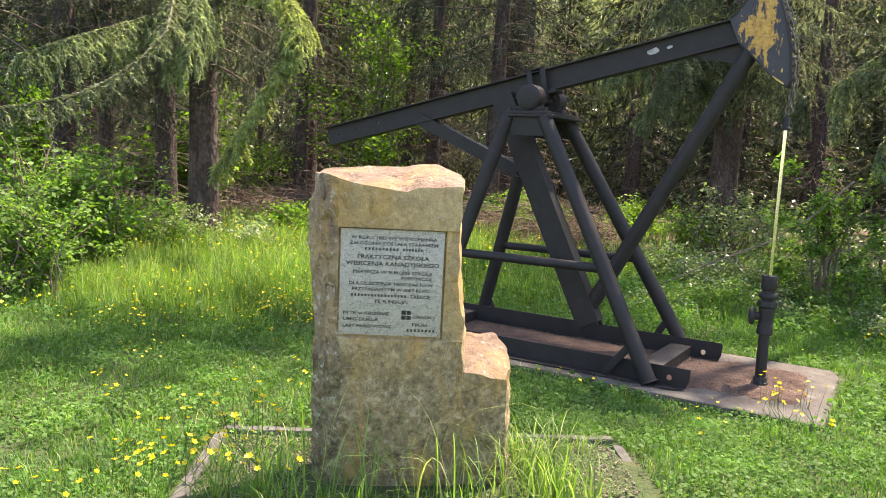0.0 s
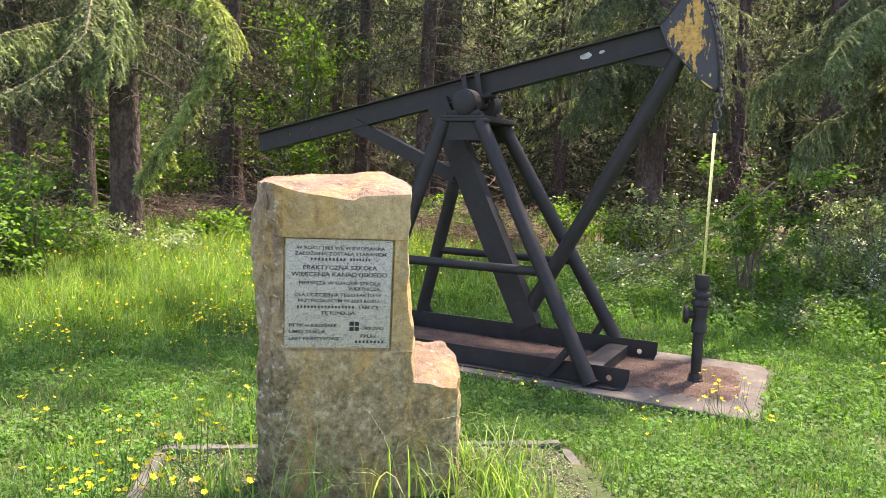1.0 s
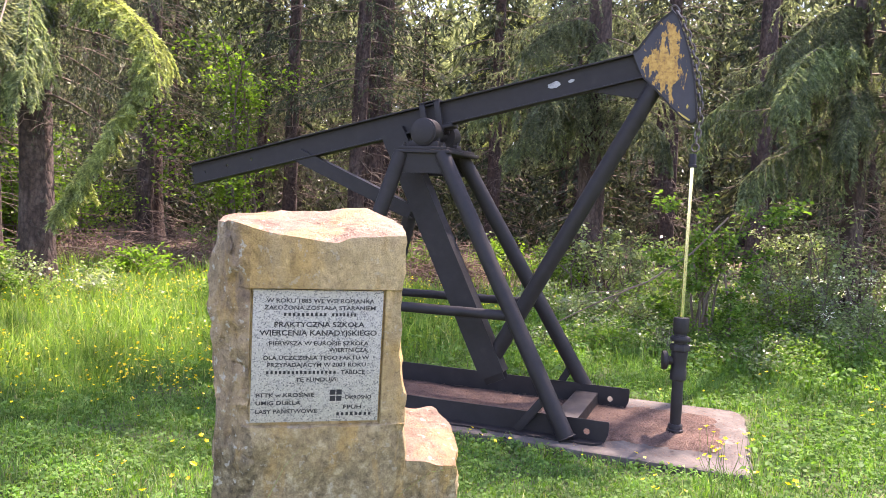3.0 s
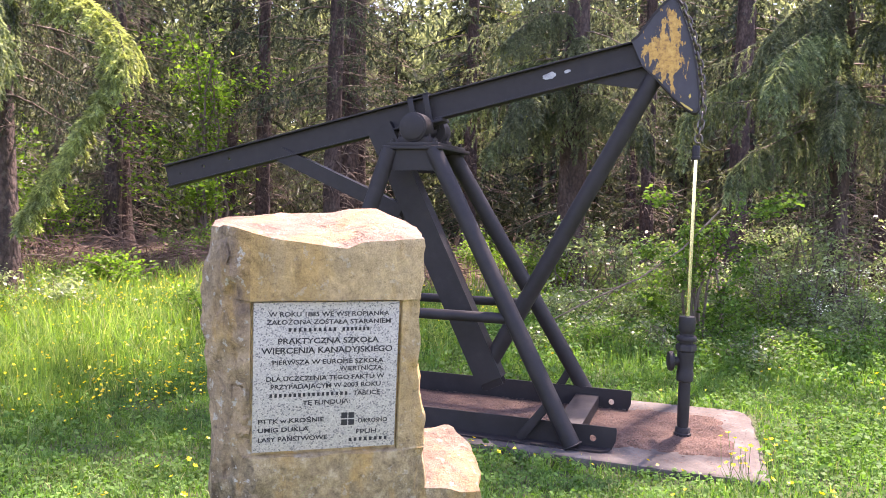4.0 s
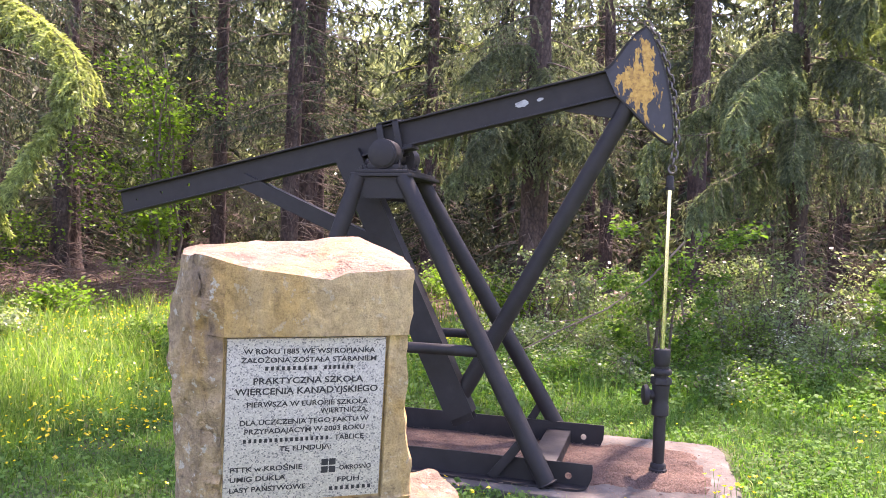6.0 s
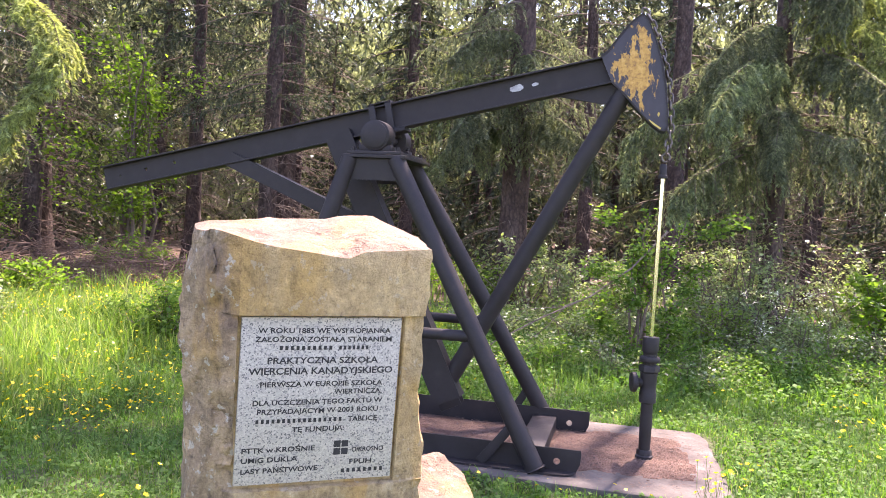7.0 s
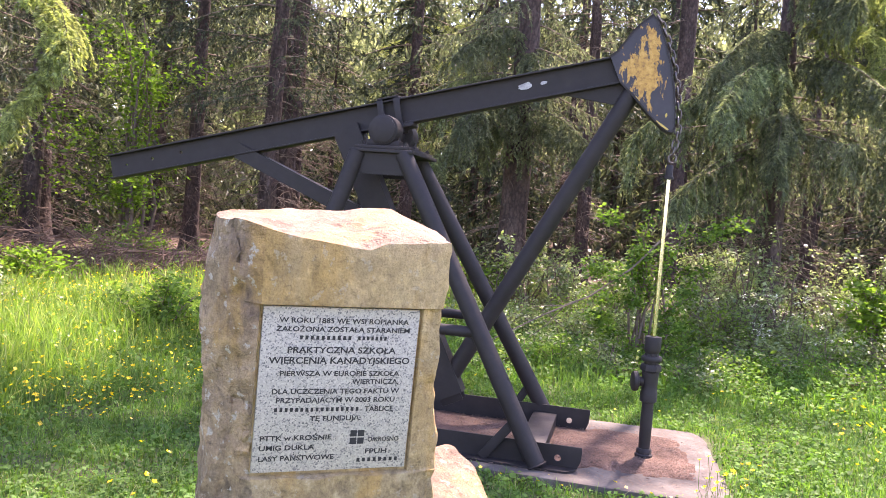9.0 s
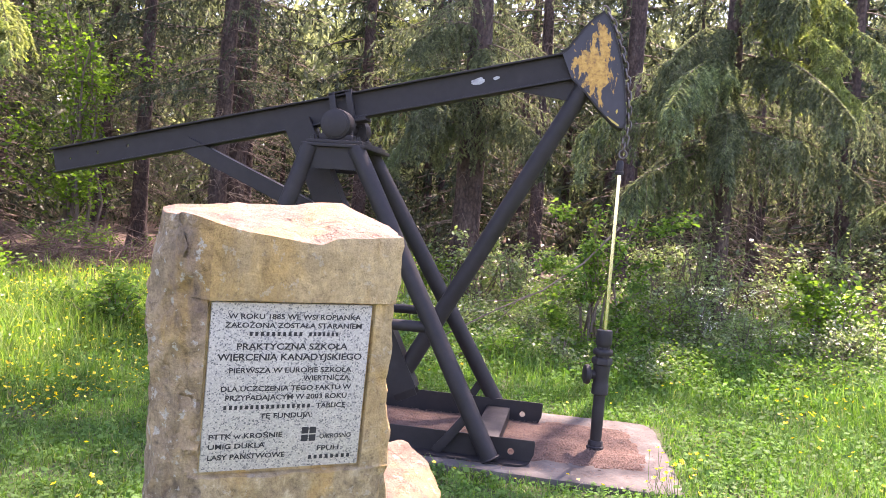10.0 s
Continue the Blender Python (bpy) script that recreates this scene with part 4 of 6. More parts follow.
def build_plaque():
    pl = thing("granite_plaque", STONE_M @ Vector((0, -PH / 2, 0)), "light speckled granite plaque with black engraved Polish text", "plaque")
    inv = Matrix.Translation(-Vector(pl.location))
    bm = bmesh.new()
    box(bm, (-PW / 2, -PH / 2, -0.024), (PW / 2, PH / 2, 0.001), STONE_M, 0.0015)
    slab = part("slab", bm, GRANITE, pl)

    def line(body, f0, f1, fy, cap):
        """Letters between the fractions f0 and f1 of the width, centred at fy from the top."""
        me = text_mesh(body, 0.1)
        co = np.empty(len(me.vertices) * 3, dtype=np.float32)
        me.vertices.foreach_get("co", co)
        co = co.reshape(-1, 3)
        lo, hi = co[:, 0].min(), co[:, 0].max()
        y_cap = 0.1 * 0.70
        sx = (f1 - f0) * PW / (hi - lo)
        sy = cap / y_cap
        co[:, 0] = (co[:, 0] - lo) * sx + (f0 - 0.5) * PW
        co[:, 1] = (co[:, 1] - y_cap / 2) * sy + (0.5 - fy) * PH
        co[:, 2] = 0.0012 + (co[:, 2] > 0) * 0.0006
        me.vertices.foreach_set("co", co.ravel())
        me.transform(STONE_M)
        me.materials.clear()
        me.materials.append(INK)
        ob = new("inscription_line", me)
        hang(ob, pl)

    def bars(spans, fy, cap):
        for f0, f1, count in spans:
            pitch = (f1 - f0) / count
            for k in range(count):
                bm = bmesh.new()
                x0, x1, y = (f0 + pitch * (k + 0.12) - 0.5) * PW, (f0 + pitch * (k + 0.66) - 0.5) * PW, (0.5 - fy) * PH
                box(bm, (x0, y - cap / 2, 0.0012), (x1, y + cap / 2, 0.0018), STONE_M)
                part("inscription_bar", bm, INK, pl)
    s, b = 0.0135, 0.0165
    line("W ROKU 1885 WE WSI ROPIANKA", 0.10, 0.93, 0.078, s)
    line("ZAŁOŻONA ZOSTAŁA STARANIEM", 0.085, 0.94, 0.130, s)
    bars([(0.23, 0.57, 10), (0.60, 0.80, 7)], 0.181, s * 0.8)
    line("PRAKTYCZNA SZKOŁA", 0.165, 0.86, 0.255, b)
    line("WIERCENIA KANADYJSKIEGO", 0.055, 0.96, 0.318, b * 1.05)
    line("PIERWSZA W EUROPIE SZKOŁA", 0.13, 0.90, 0.397, s)
    line("WIERTNICZA,", 0.59, 0.90, 0.447, s)
    line("DLA UCZCZENIA TEGO FAKTU W", 0.09, 0.91, 0.506, s)
    line("PRZYPADAJĄCYM W 2003 ROKU", 0.12, 0.885, 0.560, s)
    bars([(0.11, 0.66, 17)], 0.618, s * 0.8)
    line("TABLICĘ", 0.69, 0.885, 0.618, s)
    line("TĘ FUNDUJĄ:", 0.34, 0.67, 0.673, s)
    line("PTTK w KROŚNIE", 0.04, 0.49, 0.790, s)
    line("UMiG DUKLA", 0.04, 0.385, 0.850, s)
    line("LASY PAŃSTWOWE", 0.04, 0.515, 0.915, s)
    line("O/KROSNO", 0.73, 0.94, 0.812, s * 0.95)
    line("FPUH", 0.72, 0.865, 0.887, s)
    bars([(0.665, 0.955, 8)], 0.942, s * 0.8)
    for i, (f0, fy) in enumerate(((0.612, 0.772), (0.662, 0.772), (0.612, 0.820), (0.662, 0.820))):
        bm = bmesh.new()
        x0, y0 = (f0 - 0.5) * PW, (0.5 - fy) * PH
        box(bm, (x0, y0 - 0.009, 0.0012), (x0 + 0.018, y0 + 0.009, 0.0018), STONE_M)
        ob = part("emblem_square", bm, INK, pl)


build_plaque()


# ---- kerb round the stone ----
def face_place(u, n, z):
    """A spot given along and out of the stone's face, at height z."""
    return Vector((-0.9391 + 0.8304 * u + 0.5572 * n, -3.3430 + 0.5572 * u - 0.8304 * n, z))


def build_kerbs():
    rng = random.Random(4)
    runs = [((-0.83, -0.70), (1.17, -0.70)), ((-0.83, -0.62), (-0.83, 1.0)), ((1.17, -0.62), (1.17, 1.0))]
    for (u0, n0), (u1, n1) in runs:
        length = math.hypot(u1 - u0, n1 - n0)
        count = max(1, round(length / 0.9))
        for k in range(count):
            a = face_place(u0 + (u1 - u0) * k / count, n0 + (n1 - n0) * k / count, 0)
            b = face_place(u0 + (u1 - u0) * (k + 1) / count, n0 + (n1 - n0) * (k + 1) / count, 0)
            d = (b - a)
            ln = d.length - 0.008
            kb = thing("kerb", (a + b) / 2, "narrow mossy concrete edging strip sunk in the grass", "kerb", "kerbs round the stone", "structure")
            bm = bmesh.new()
            n = 24
            m = Matrix.Translation((a.x, a.y, 0.0)) @ Matrix.Rotation(math.atan2(d.y, d.x), 4, "Z")
            rows = []
            for i in range(n + 1):
                x = ln * i / n
                j = [rng.uniform(-0.003, 0.003) for _ in range(6)]
                prof = [(-0.03, -0.05), (-0.03, 0.076 + j[0]), (-0.024, 0.087 + j[1]), (0.024, 0.087 + j[2]), (0.03, 0.076 + j[3]), (0.03, -0.05)]
                rows.append([bm.verts.new(m @ Vector((x, y, z + 0.008 * k))) for y, z in prof])
            for p, q in zip(rows, rows[1:]):
                for i in range(5):
                    bm.faces.new((p[i], p[i + 1], q[i + 1], q[i]))
            bm.faces.new(rows[0]), bm.faces.new(rows[-1])
            part("strip", bm, KERB, kb)


build_kerbs()


def build_gravel():
    """Loose stones inside the kerb, in one mesh."""
    rng = np.random.default_rng(11)
    n = 11000
    u, w = rng.uniform(-0.79, 1.13, n), rng.uniform(-0.66, 0.9, n)
    free = ~((u > -0.36) & (u < 0.60) & (w > -0.30) & (w < 0.02))
    u, w = u[free], w[free]
    n = len(u)
    x = -0.9391 + 0.8304 * u + 0.5572 * w
    y = -3.3430 + 0.5572 * u - 0.8304 * w
    z = ground_z(x, y) + 0.006
    r = rng.uniform(0.003, 0.009, n)
    corner = np.array([[1, 0, 0], [0, 1, 0], [-1, 0, 0], [0, -1, 0], [0, 0, 0.7], [0, 0, -0.7]], float)
    verts = corner[None] * r[:, None, None] * rng.uniform(0.6, 1.3, (n, 6, 1))
    a = rng.uniform(0, 6.28, n)
    c, s = np.cos(a)[:, None], np.sin(a)[:, None]
    vx = verts[..., 0] * c - verts[..., 1] * s
    vy = verts[..., 0] * s + verts[..., 1] * c
    verts = np.stack([vx, vy, verts[..., 2]], -1) + np.stack([x, y, z], -1)[:, None]
    f = np.array([[0, 1, 4], [1, 2, 4], [2, 3, 4], [3, 0, 4], [1, 0, 5], [2, 1, 5], [3, 2, 5], [0, 3, 5]])
    faces = (f[None] + 6 * np.arange(n)[:, None, None]).reshape(-1, 3)
    tagged(new("gravel", from_arrays("gravel", verts.reshape(-1, 3), faces, GRAVEL)), "loose grey-brown gravel inside the kerb", "gravel", kind="stuff")


build_gravel()


# ---- plants ----
def blades(rng, x, y, z, h, w, lean):
    """Bent grass blades of three triangles each."""
    n = len(x)
    a = rng.uniform(0, 2 * np.pi, n)
    f = a + np.pi / 2 + rng.normal(0, 0.5, n)
    d = np.stack([np.cos(a), np.sin(a), np.zeros(n)], -1)
    s = np.stack([np.cos(f), np.sin(f), np.zeros(n)], -1) * (w / 2)[:, None]
    p0 = np.stack([x, y, z - 0.01], -1)
    upv = np.array([0, 0, 1.0])
    p1 = p0 + d * (h * lean * 0.35)[:, None] + upv * (h * 0.58)[:, None]
    p2 = p0 + d * (h * lean)[:, None] + upv * (h * (1.0 - 0.25 * lean))[:, None]
    v = np.stack([p0 - s, p0 + s, p1 - s * 0.8, p1 + s * 0.8, p2], 1)
    f5 = np.array([[0, 1, 2], [1, 3, 2], [2, 3, 4]])
    return v.reshape(-1, 3), (f5[None] + 5 * np.arange(n)[:, None, None]).reshape(-1, 3)


def fbm(x, y, scale, seed):
    """Cheap smooth value noise on arrays."""
    rng = np.random.default_rng(seed)
    out = np.zeros_like(x)
    for k in range(6):
        a = rng.uniform(0, 2 * np.pi)
        f = scale * rng.uniform(0.6, 2.2)
        out += np.sin(f * (x * np.cos(a) + y * np.sin(a)) + rng.uniform(0, 6.28)) / 6
    return out


def occupied(x, y):
    """Where the slab, the stones and the kerbed gravel leave no room for lawn."""
    slab = (x > -2.84) & (x < 0.49) & (y > -0.70) & (y < 0.87)
    dx, dy = x + 0.9391, y + 3.3430
    u, n = 0.8304 * dx + 0.5572 * dy, 0.5572 * dx - 0.8304 * dy
    stone = (u > -0.37) & (u < 0.60) & (n > -0.33) & (n < 0.03)
    bed = (u > -0.87) & (u < 1.21) & (n > -0.74) & (n < 1.0)
    return slab | stone, bed


def sector(rng, r0, r1, count, a0=-62, a1=34, at=(0.1, -5.5)):
    """Random spots in a sector in front of the camera's way; angles from +y, clockwise."""
    r = np.sqrt(rng.uniform(r0 * r0, r1 * r1, count))
    a = np.radians(rng.uniform(a0, a1, count))
    return at[0] + r * np.sin(a), at[1] + r * np.cos(a)


def bare_bed(x, y):
    """Chance that the gravel bed shows: thin growth beside the far kerb, none on the strips."""
    dx, dy = x + 0.9391, y + 3.3430
    u, n = 0.8304 * dx + 0.5572 * dy, 0.5572 * dx - 0.8304 * dy
    strip = (np.abs(u - 1.17) < 0.05) | (np.abs(u + 0.83) < 0.05) | (np.abs(n + 0.70) < 0.045)
    return np.where(strip, 0.97, np.where(u > 0.72, 0.90, 0.5))


def sward(x, y):
    """Height of the grass: a cut lawn near the slab, meadow on the left and at the wood's edge."""
    h = 0.075 + 0.03 * fbm(x, y, 3.0, 3)
    meadow = np.clip((-3.4 - x + 0.6 * fbm(x, y, 0.9, 8)) / 1.6, 0, 1) * np.clip((y + 2.6) / 1.5, 0, 1)
    back = np.clip((y - 1.2 + 0.8 * fbm(x, y, 0.8, 9)) / 2.0, 0, 1)
    right = np.clip((x - 1.2 + 0.5 * fbm(x, y, 1.2, 10)) / 1.2, 0, 1) * np.clip((y + 0.5) / 2, 0, 1)
    return h + 0.24 * np.maximum(np.maximum(meadow, 0.75 * back), 0.95 * right)


def build_grass():
    rng = np.random.default_rng(21)
    vs, fs, off = [], [], 0
    tvs, tfs, toff = [], [], 0
    for r0, r1, density, wide, a0, a1 in ((1.6, 4.5, 4200, 0.0046, -62, 34), (4.5, 7.5, 3000, 0.0050, -62, 34), (7.5, 11, 1350, 0.0075, -62, 34), (11, 17, 350, 0.013, -62, 34),
                                          (0.0, 1.6, 2000, 0.006, -62, 34), (0.0, 9.0, 600, 0.011, 34, 298)):
        area = math.radians(a1 - a0) / 2 * (r1 * r1 - r0 * r0)
        x, y = sector(rng, r0, r1, int(density * area), a0, a1)
        hard, bed = occupied(x, y)
        clump = fbm(x, y, 6.0, 31) + rng.normal(0, 0.25, len(x))
        wood = (y - 0.25 * x + 1.2 * fbm(x, y, 0.8, 77) > 7.0)
        keep = ~hard & (clump > -0.45) & ~(bed & (rng.random(len(x)) < bare_bed(x, y))) & ~(wood & (rng.random(len(x)) < 0.8))
        x, y = x[keep], y[keep]
        h = sward(x, y) * rng.uniform(0.45, 1.45, len(x)) * (1 + 0.25 * clump[keep])
        v, f = blades(rng, x, y, ground_z(x, y), h, wide * rng.uniform(0.6, 1.5, len(x)), rng.uniform(0.15, 0.95, len(x)))
        tall = (sward(x, y) > 0.17 + rng.normal(0, 0.035, len(x))) & (x < -2.2)
        v3, f3 = v.reshape(-1, 5, 3), np.array([[0, 1, 2], [1, 3, 2], [2, 3, 4]])
        low, high = v3[~tall], v3[tall].copy()
        high[:, :, 2] += (high[:, :, 2] - high[:, :1, 2]) * 0.3
        for part_v, out_v, out_f, is_tall in ((low, vs, fs, False), (high, tvs, tfs, True)):
            out_v.append(part_v.reshape(-1, 3))
            out_f.append((f3[None] + 5 * np.arange(len(part_v))[:, None, None]).reshape(-1, 3) + (toff if is_tall else off))
        off, toff = off + 5 * len(low), toff + 5 * len(high)
    tagged(new("meadow_grass", from_arrays("meadow_grass", np.concatenate(tvs), np.concatenate(tfs), GRASS_TALL_SUNLIT)), "tall yellow-green meadow grass before the wood, sunlight put into its colour", "grass", kind="stuff")
    tagged(new("grass", from_arrays("grass", np.concatenate(vs), np.concatenate(fs), GRASS)), "dense green meadow grass, short round the slab and tall at the edges", "grass", kind="stuff")


build_grass()


def leaf_quads(rng, p, size, tilt=0.6, aspect=0.62, droop=0.15):
    """Pointed leaves as bent quads at the places p."""
    n = len(p)
    a = rng.uniform(0, 2 * np.pi, n)
    el = rng.normal(-droop, tilt * 0.6, n)
    d = np.stack([np.cos(a) * np.cos(el), np.sin(a) * np.cos(el), np.sin(el)], -1)
    up = np.stack([rng.normal(0, tilt, n), rng.normal(0, tilt, n), np.ones(n)], -1)
    s = np.cross(d, up)
    s /= np.linalg.norm(s, axis=1, keepdims=True) + 1e-9
    nrm = np.cross(s, d)
    l = (size * rng.uniform(0.6, 1.3, n))[:, None]
    b0 = p
    tip = p + d * l - nrm * l * 0.06
    mid = p + d * l * 0.48
    v = np.stack([b0, mid + s * l * aspect / 2 + nrm * l * 0.07, tip, mid - s * l * aspect / 2 + nrm * l * 0.07], 1)
    return v.reshape(-1, 3), np.arange(4 * n).reshape(-1, 4)


def build_herbs():
    """Low broad leaves in the lawn: clover, plantain and nettles."""
    rng = np.random.default_rng(33)
    ps, sz = [], []
    for r0, r1, density, size in ((1.6, 4.5, 3200, 0.023), (4.5, 7.5, 1500, 0.029), (7.5, 12, 700, 0.045)):
        area = math.radians(96) / 2 * (r1 * r1 - r0 * r0)
        x, y = sector(rng, r0, r1, int(density * area))
        hard, bed = occupied(x, y)
        keep = ~hard & (fbm(x, y, 4.0, 41) + rng.normal(0, 0.3, len(x)) > -0.22) & ~(bed & (rng.random(len(x)) < np.maximum(0.8, bare_bed(x, y))))
        x, y = x[keep], y[keep]
        z = ground_z(x, y) + sward(x, y) * rng.uniform(0.25, 0.95, len(x))
        ps.append(np.stack([x, y, z], -1)), sz.append(np.full(len(x), size))
    p, size = np.concatenate(ps), np.concatenate(sz)
    v, f = leaf_quads(rng, p, size, 0.45, 0.9)
    tagged(new("lawn_herbs", from_arrays("lawn_herbs", v, f, CLOVER)), "low clover and plantain leaves among the grass", "herbs", kind="stuff")
    # taller broad-leaved patches towards the wood
    x, y = sector(rng, 4.6, 10.5, 30000)
    hard, bed = occupied(x, y)
    patch = fbm(x, y, 2.2, 43) + 0.12 * np.clip(y, -2, 3) + rng.normal(0, 0.12, len(x))
    keep = ~hard & ~bed & (patch > 0.12) & (x > -2.6 + rng.normal(0, 0.4, len(x)))
    x, y = x[keep], y[keep]
    z = ground_z(x, y) + sward(x, y) * rng.uniform(0.5, 1.2, len(x))
    v, f = leaf_quads(rng, np.stack([x, y, z], -1), rng.uniform(0.028, 0.055, len(x)), 0.5, 0.75)
    tagged(new("broad_leaved_herbs", from_arrays("broad_leaved_herbs", v, f, CLOVER)), "patches of broad-leaved green herbs between the slab and the bushes", "herbs", kind="stuff")


build_herbs()


def polytubes(lines, r0, r1, seg=4):
    """Thin tubes along many polylines of equal length; r0 and r1 per line."""
    lines = np.asarray(lines, float)
    n, k, _ = lines.shape
    d = np.gradient(lines, axis=1)
    d /= np.linalg.norm(d, axis=2, keepdims=True) + 1e-9
    ref = np.where(np.abs(d[..., 2:3]) > 0.9, np.array([1.0, 0, 0]), np.array([0, 0, 1.0]))
    a = np.cross(d, ref)
    a /= np.linalg.norm(a, axis=2, keepdims=True) + 1e-9
    b = np.cross(d, a)
    r = np.asarray(r0)[:, None] + (np.asarray(r1) - np.asarray(r0))[:, None] * np.linspace(0, 1, k)
    ang = np.arange(seg) * 2 * np.pi / seg
    ring = lines[:, :, None] + r[:, :, None, None] * (np.cos(ang)[None, None, :, None] * a[:, :, None] + np.sin(ang)[None, None, :, None] * b[:, :, None])
    idx = np.arange(n * k * seg).reshape(n, k, seg)
    f = np.stack([idx[:, :-1], np.roll(idx[:, :-1], -1, 2), np.roll(idx[:, 1:], -1, 2), idx[:, 1:]], -1)
    return ring.reshape(-1, 3), f.reshape(-1, 4)


def sprays(rng, lines, step, length, width, per=2):
    """Needle sprays along twigs: slim triangles that point forward and out."""
    lines = np.asarray(lines, float)
    n, k, _ = lines.shape
    seglen = np.linalg.norm(np.diff(lines, axis=1), axis=2).sum(1)
    m = max(2, int(seglen.mean() / step))
    t = (np.arange(m * per) // per + rng.uniform(0, 1, (n, m * per))) / m * (k - 1)
    i = np.clip(t.astype(int), 0, k - 2)
    f = (t - i)[..., None]
    row = np.arange(n)[:, None]
    p = lines[row, i] * (1 - f) + lines[row, i + 1] * f
    d = lines[row, i + 1] - lines[row, i]
    d /= np.linalg.norm(d, axis=2, keepdims=True) + 1e-9
    out = rng.normal(0, 1, p.shape)
    out -= d * (out * d).sum(2, keepdims=True)
    out /= np.linalg.norm(out, axis=2, keepdims=True) + 1e-9
    dirn = d * 0.75 + out * 0.65
    side = np.cross(dirn, rng.normal(0, 1, p.shape))
    side /= np.linalg.norm(side, axis=2, keepdims=True) + 1e-9
    ln = length * rng.uniform(0.6, 1.3, p.shape[:2])[..., None]
    v = np.stack([p - side * width / 2, p + side * width / 2, p + dirn * ln], 2).reshape(-1, 3)
    return v, np.arange(len(v)).reshape(-1, 3)


def branch_twigs(rng, path, spacing, reach, hang):
    """Side twigs of a branch whose stem is the polyline path: forward, to both sides, and drooping."""
    path = np.asarray(path, float)
    seg = np.linalg.norm(np.diff(path, axis=0), axis=1)
    cum = np.concatenate([[0], np.cumsum(seg)])
    total = cum[-1]
    s = np.arange(0.12 * total, total, spacing)
    s = s + rng.uniform(-0.4, 0.4, len(s)) * spacing
    s = np.clip(s, 0, total * 0.999)
    p = np.stack([np.interp(s, cum, path[:, c]) for c in range(3)], -1)
    q = np.stack([np.interp(np.minimum(s + 0.02, total), cum, path[:, c]) for c in range(3)], -1)
    d = q - p
    d /= np.linalg.norm(d, axis=1, keepdims=True) + 1e-9
    side = np.cross(d, [0, 0, 1.0])
    side /= np.linalg.norm(side, axis=1, keepdims=True) + 1e-9
    sign = np.where(np.arange(len(s)) % 2, 1.0, -1.0)[:, None]
    l = (reach * (1 - 0.55 * s / total) * rng.uniform(0.5, 1.2, len(s)))[:, None]
    droop = hang * rng.uniform(0.4, 1.4, (len(s), 1))
    o = d * 0.55 + side * sign * rng.uniform(0.5, 0.9, (len(s), 1))
    lines = []
    for f in (0, 0.35, 0.7, 1.0):
        lines.append(p + o * l * f * (1 - 0.25 * droop * f) + np.array([0, 0, -1.0]) * l * droop * f * f)
    return np.stack(lines, 1)


def stem_path(start, az, length, rise, sag, tip, n=6):
    f = np.linspace(0, 1, n)
    x = length * f
    z = rise * length * f - sag * length * f ** 2 + tip * length * f ** 4
    return np.stack([start[0] + np.cos(az) * x, start[1] + np.sin(az) * x, start[2] + z], -1)


def trunk_mesh(rng, r, height, seg=16, rows=26, lean=0.0):
    bm_v, faces = [], []
    ph = rng.uniform(0, 6.28, 4)
    for i in range(rows):
        f = (i / (rows - 1)) ** 1.6
        z = height * f - 0.25
        flare = 1 + 0.55 * math.exp(-max(z, 0) / 0.28)
        rr = r * flare * (1 - 0.82 * f)
        cx = lean * z + 0.03 * math.sin(z * 0.5 + ph[0])
        cy = 0.03 * math.cos(z * 0.45 + ph[1])
        for k in range(seg):
            a = 2 * math.pi * k / seg
            lobes = 1 + 0.06 * math.sin(3 * a + ph[2]) + 0.10 * math.sin(4 * a + ph[3]) * math.exp(-max(z, 0) / 0.3) + rng.normal(0, 0.018)
            bm_v.append((cx + rr * lobes * math.cos(a), cy + rr * lobes * math.sin(a), z))
    for i in range(rows - 1):
        for k in range(seg):
            faces.append((i * seg + k, i * seg + (k + 1) % seg, (i + 1) * seg + (k + 1) % seg, (i + 1) * seg + k))
    return np.array(bm_v), np.array(faces)


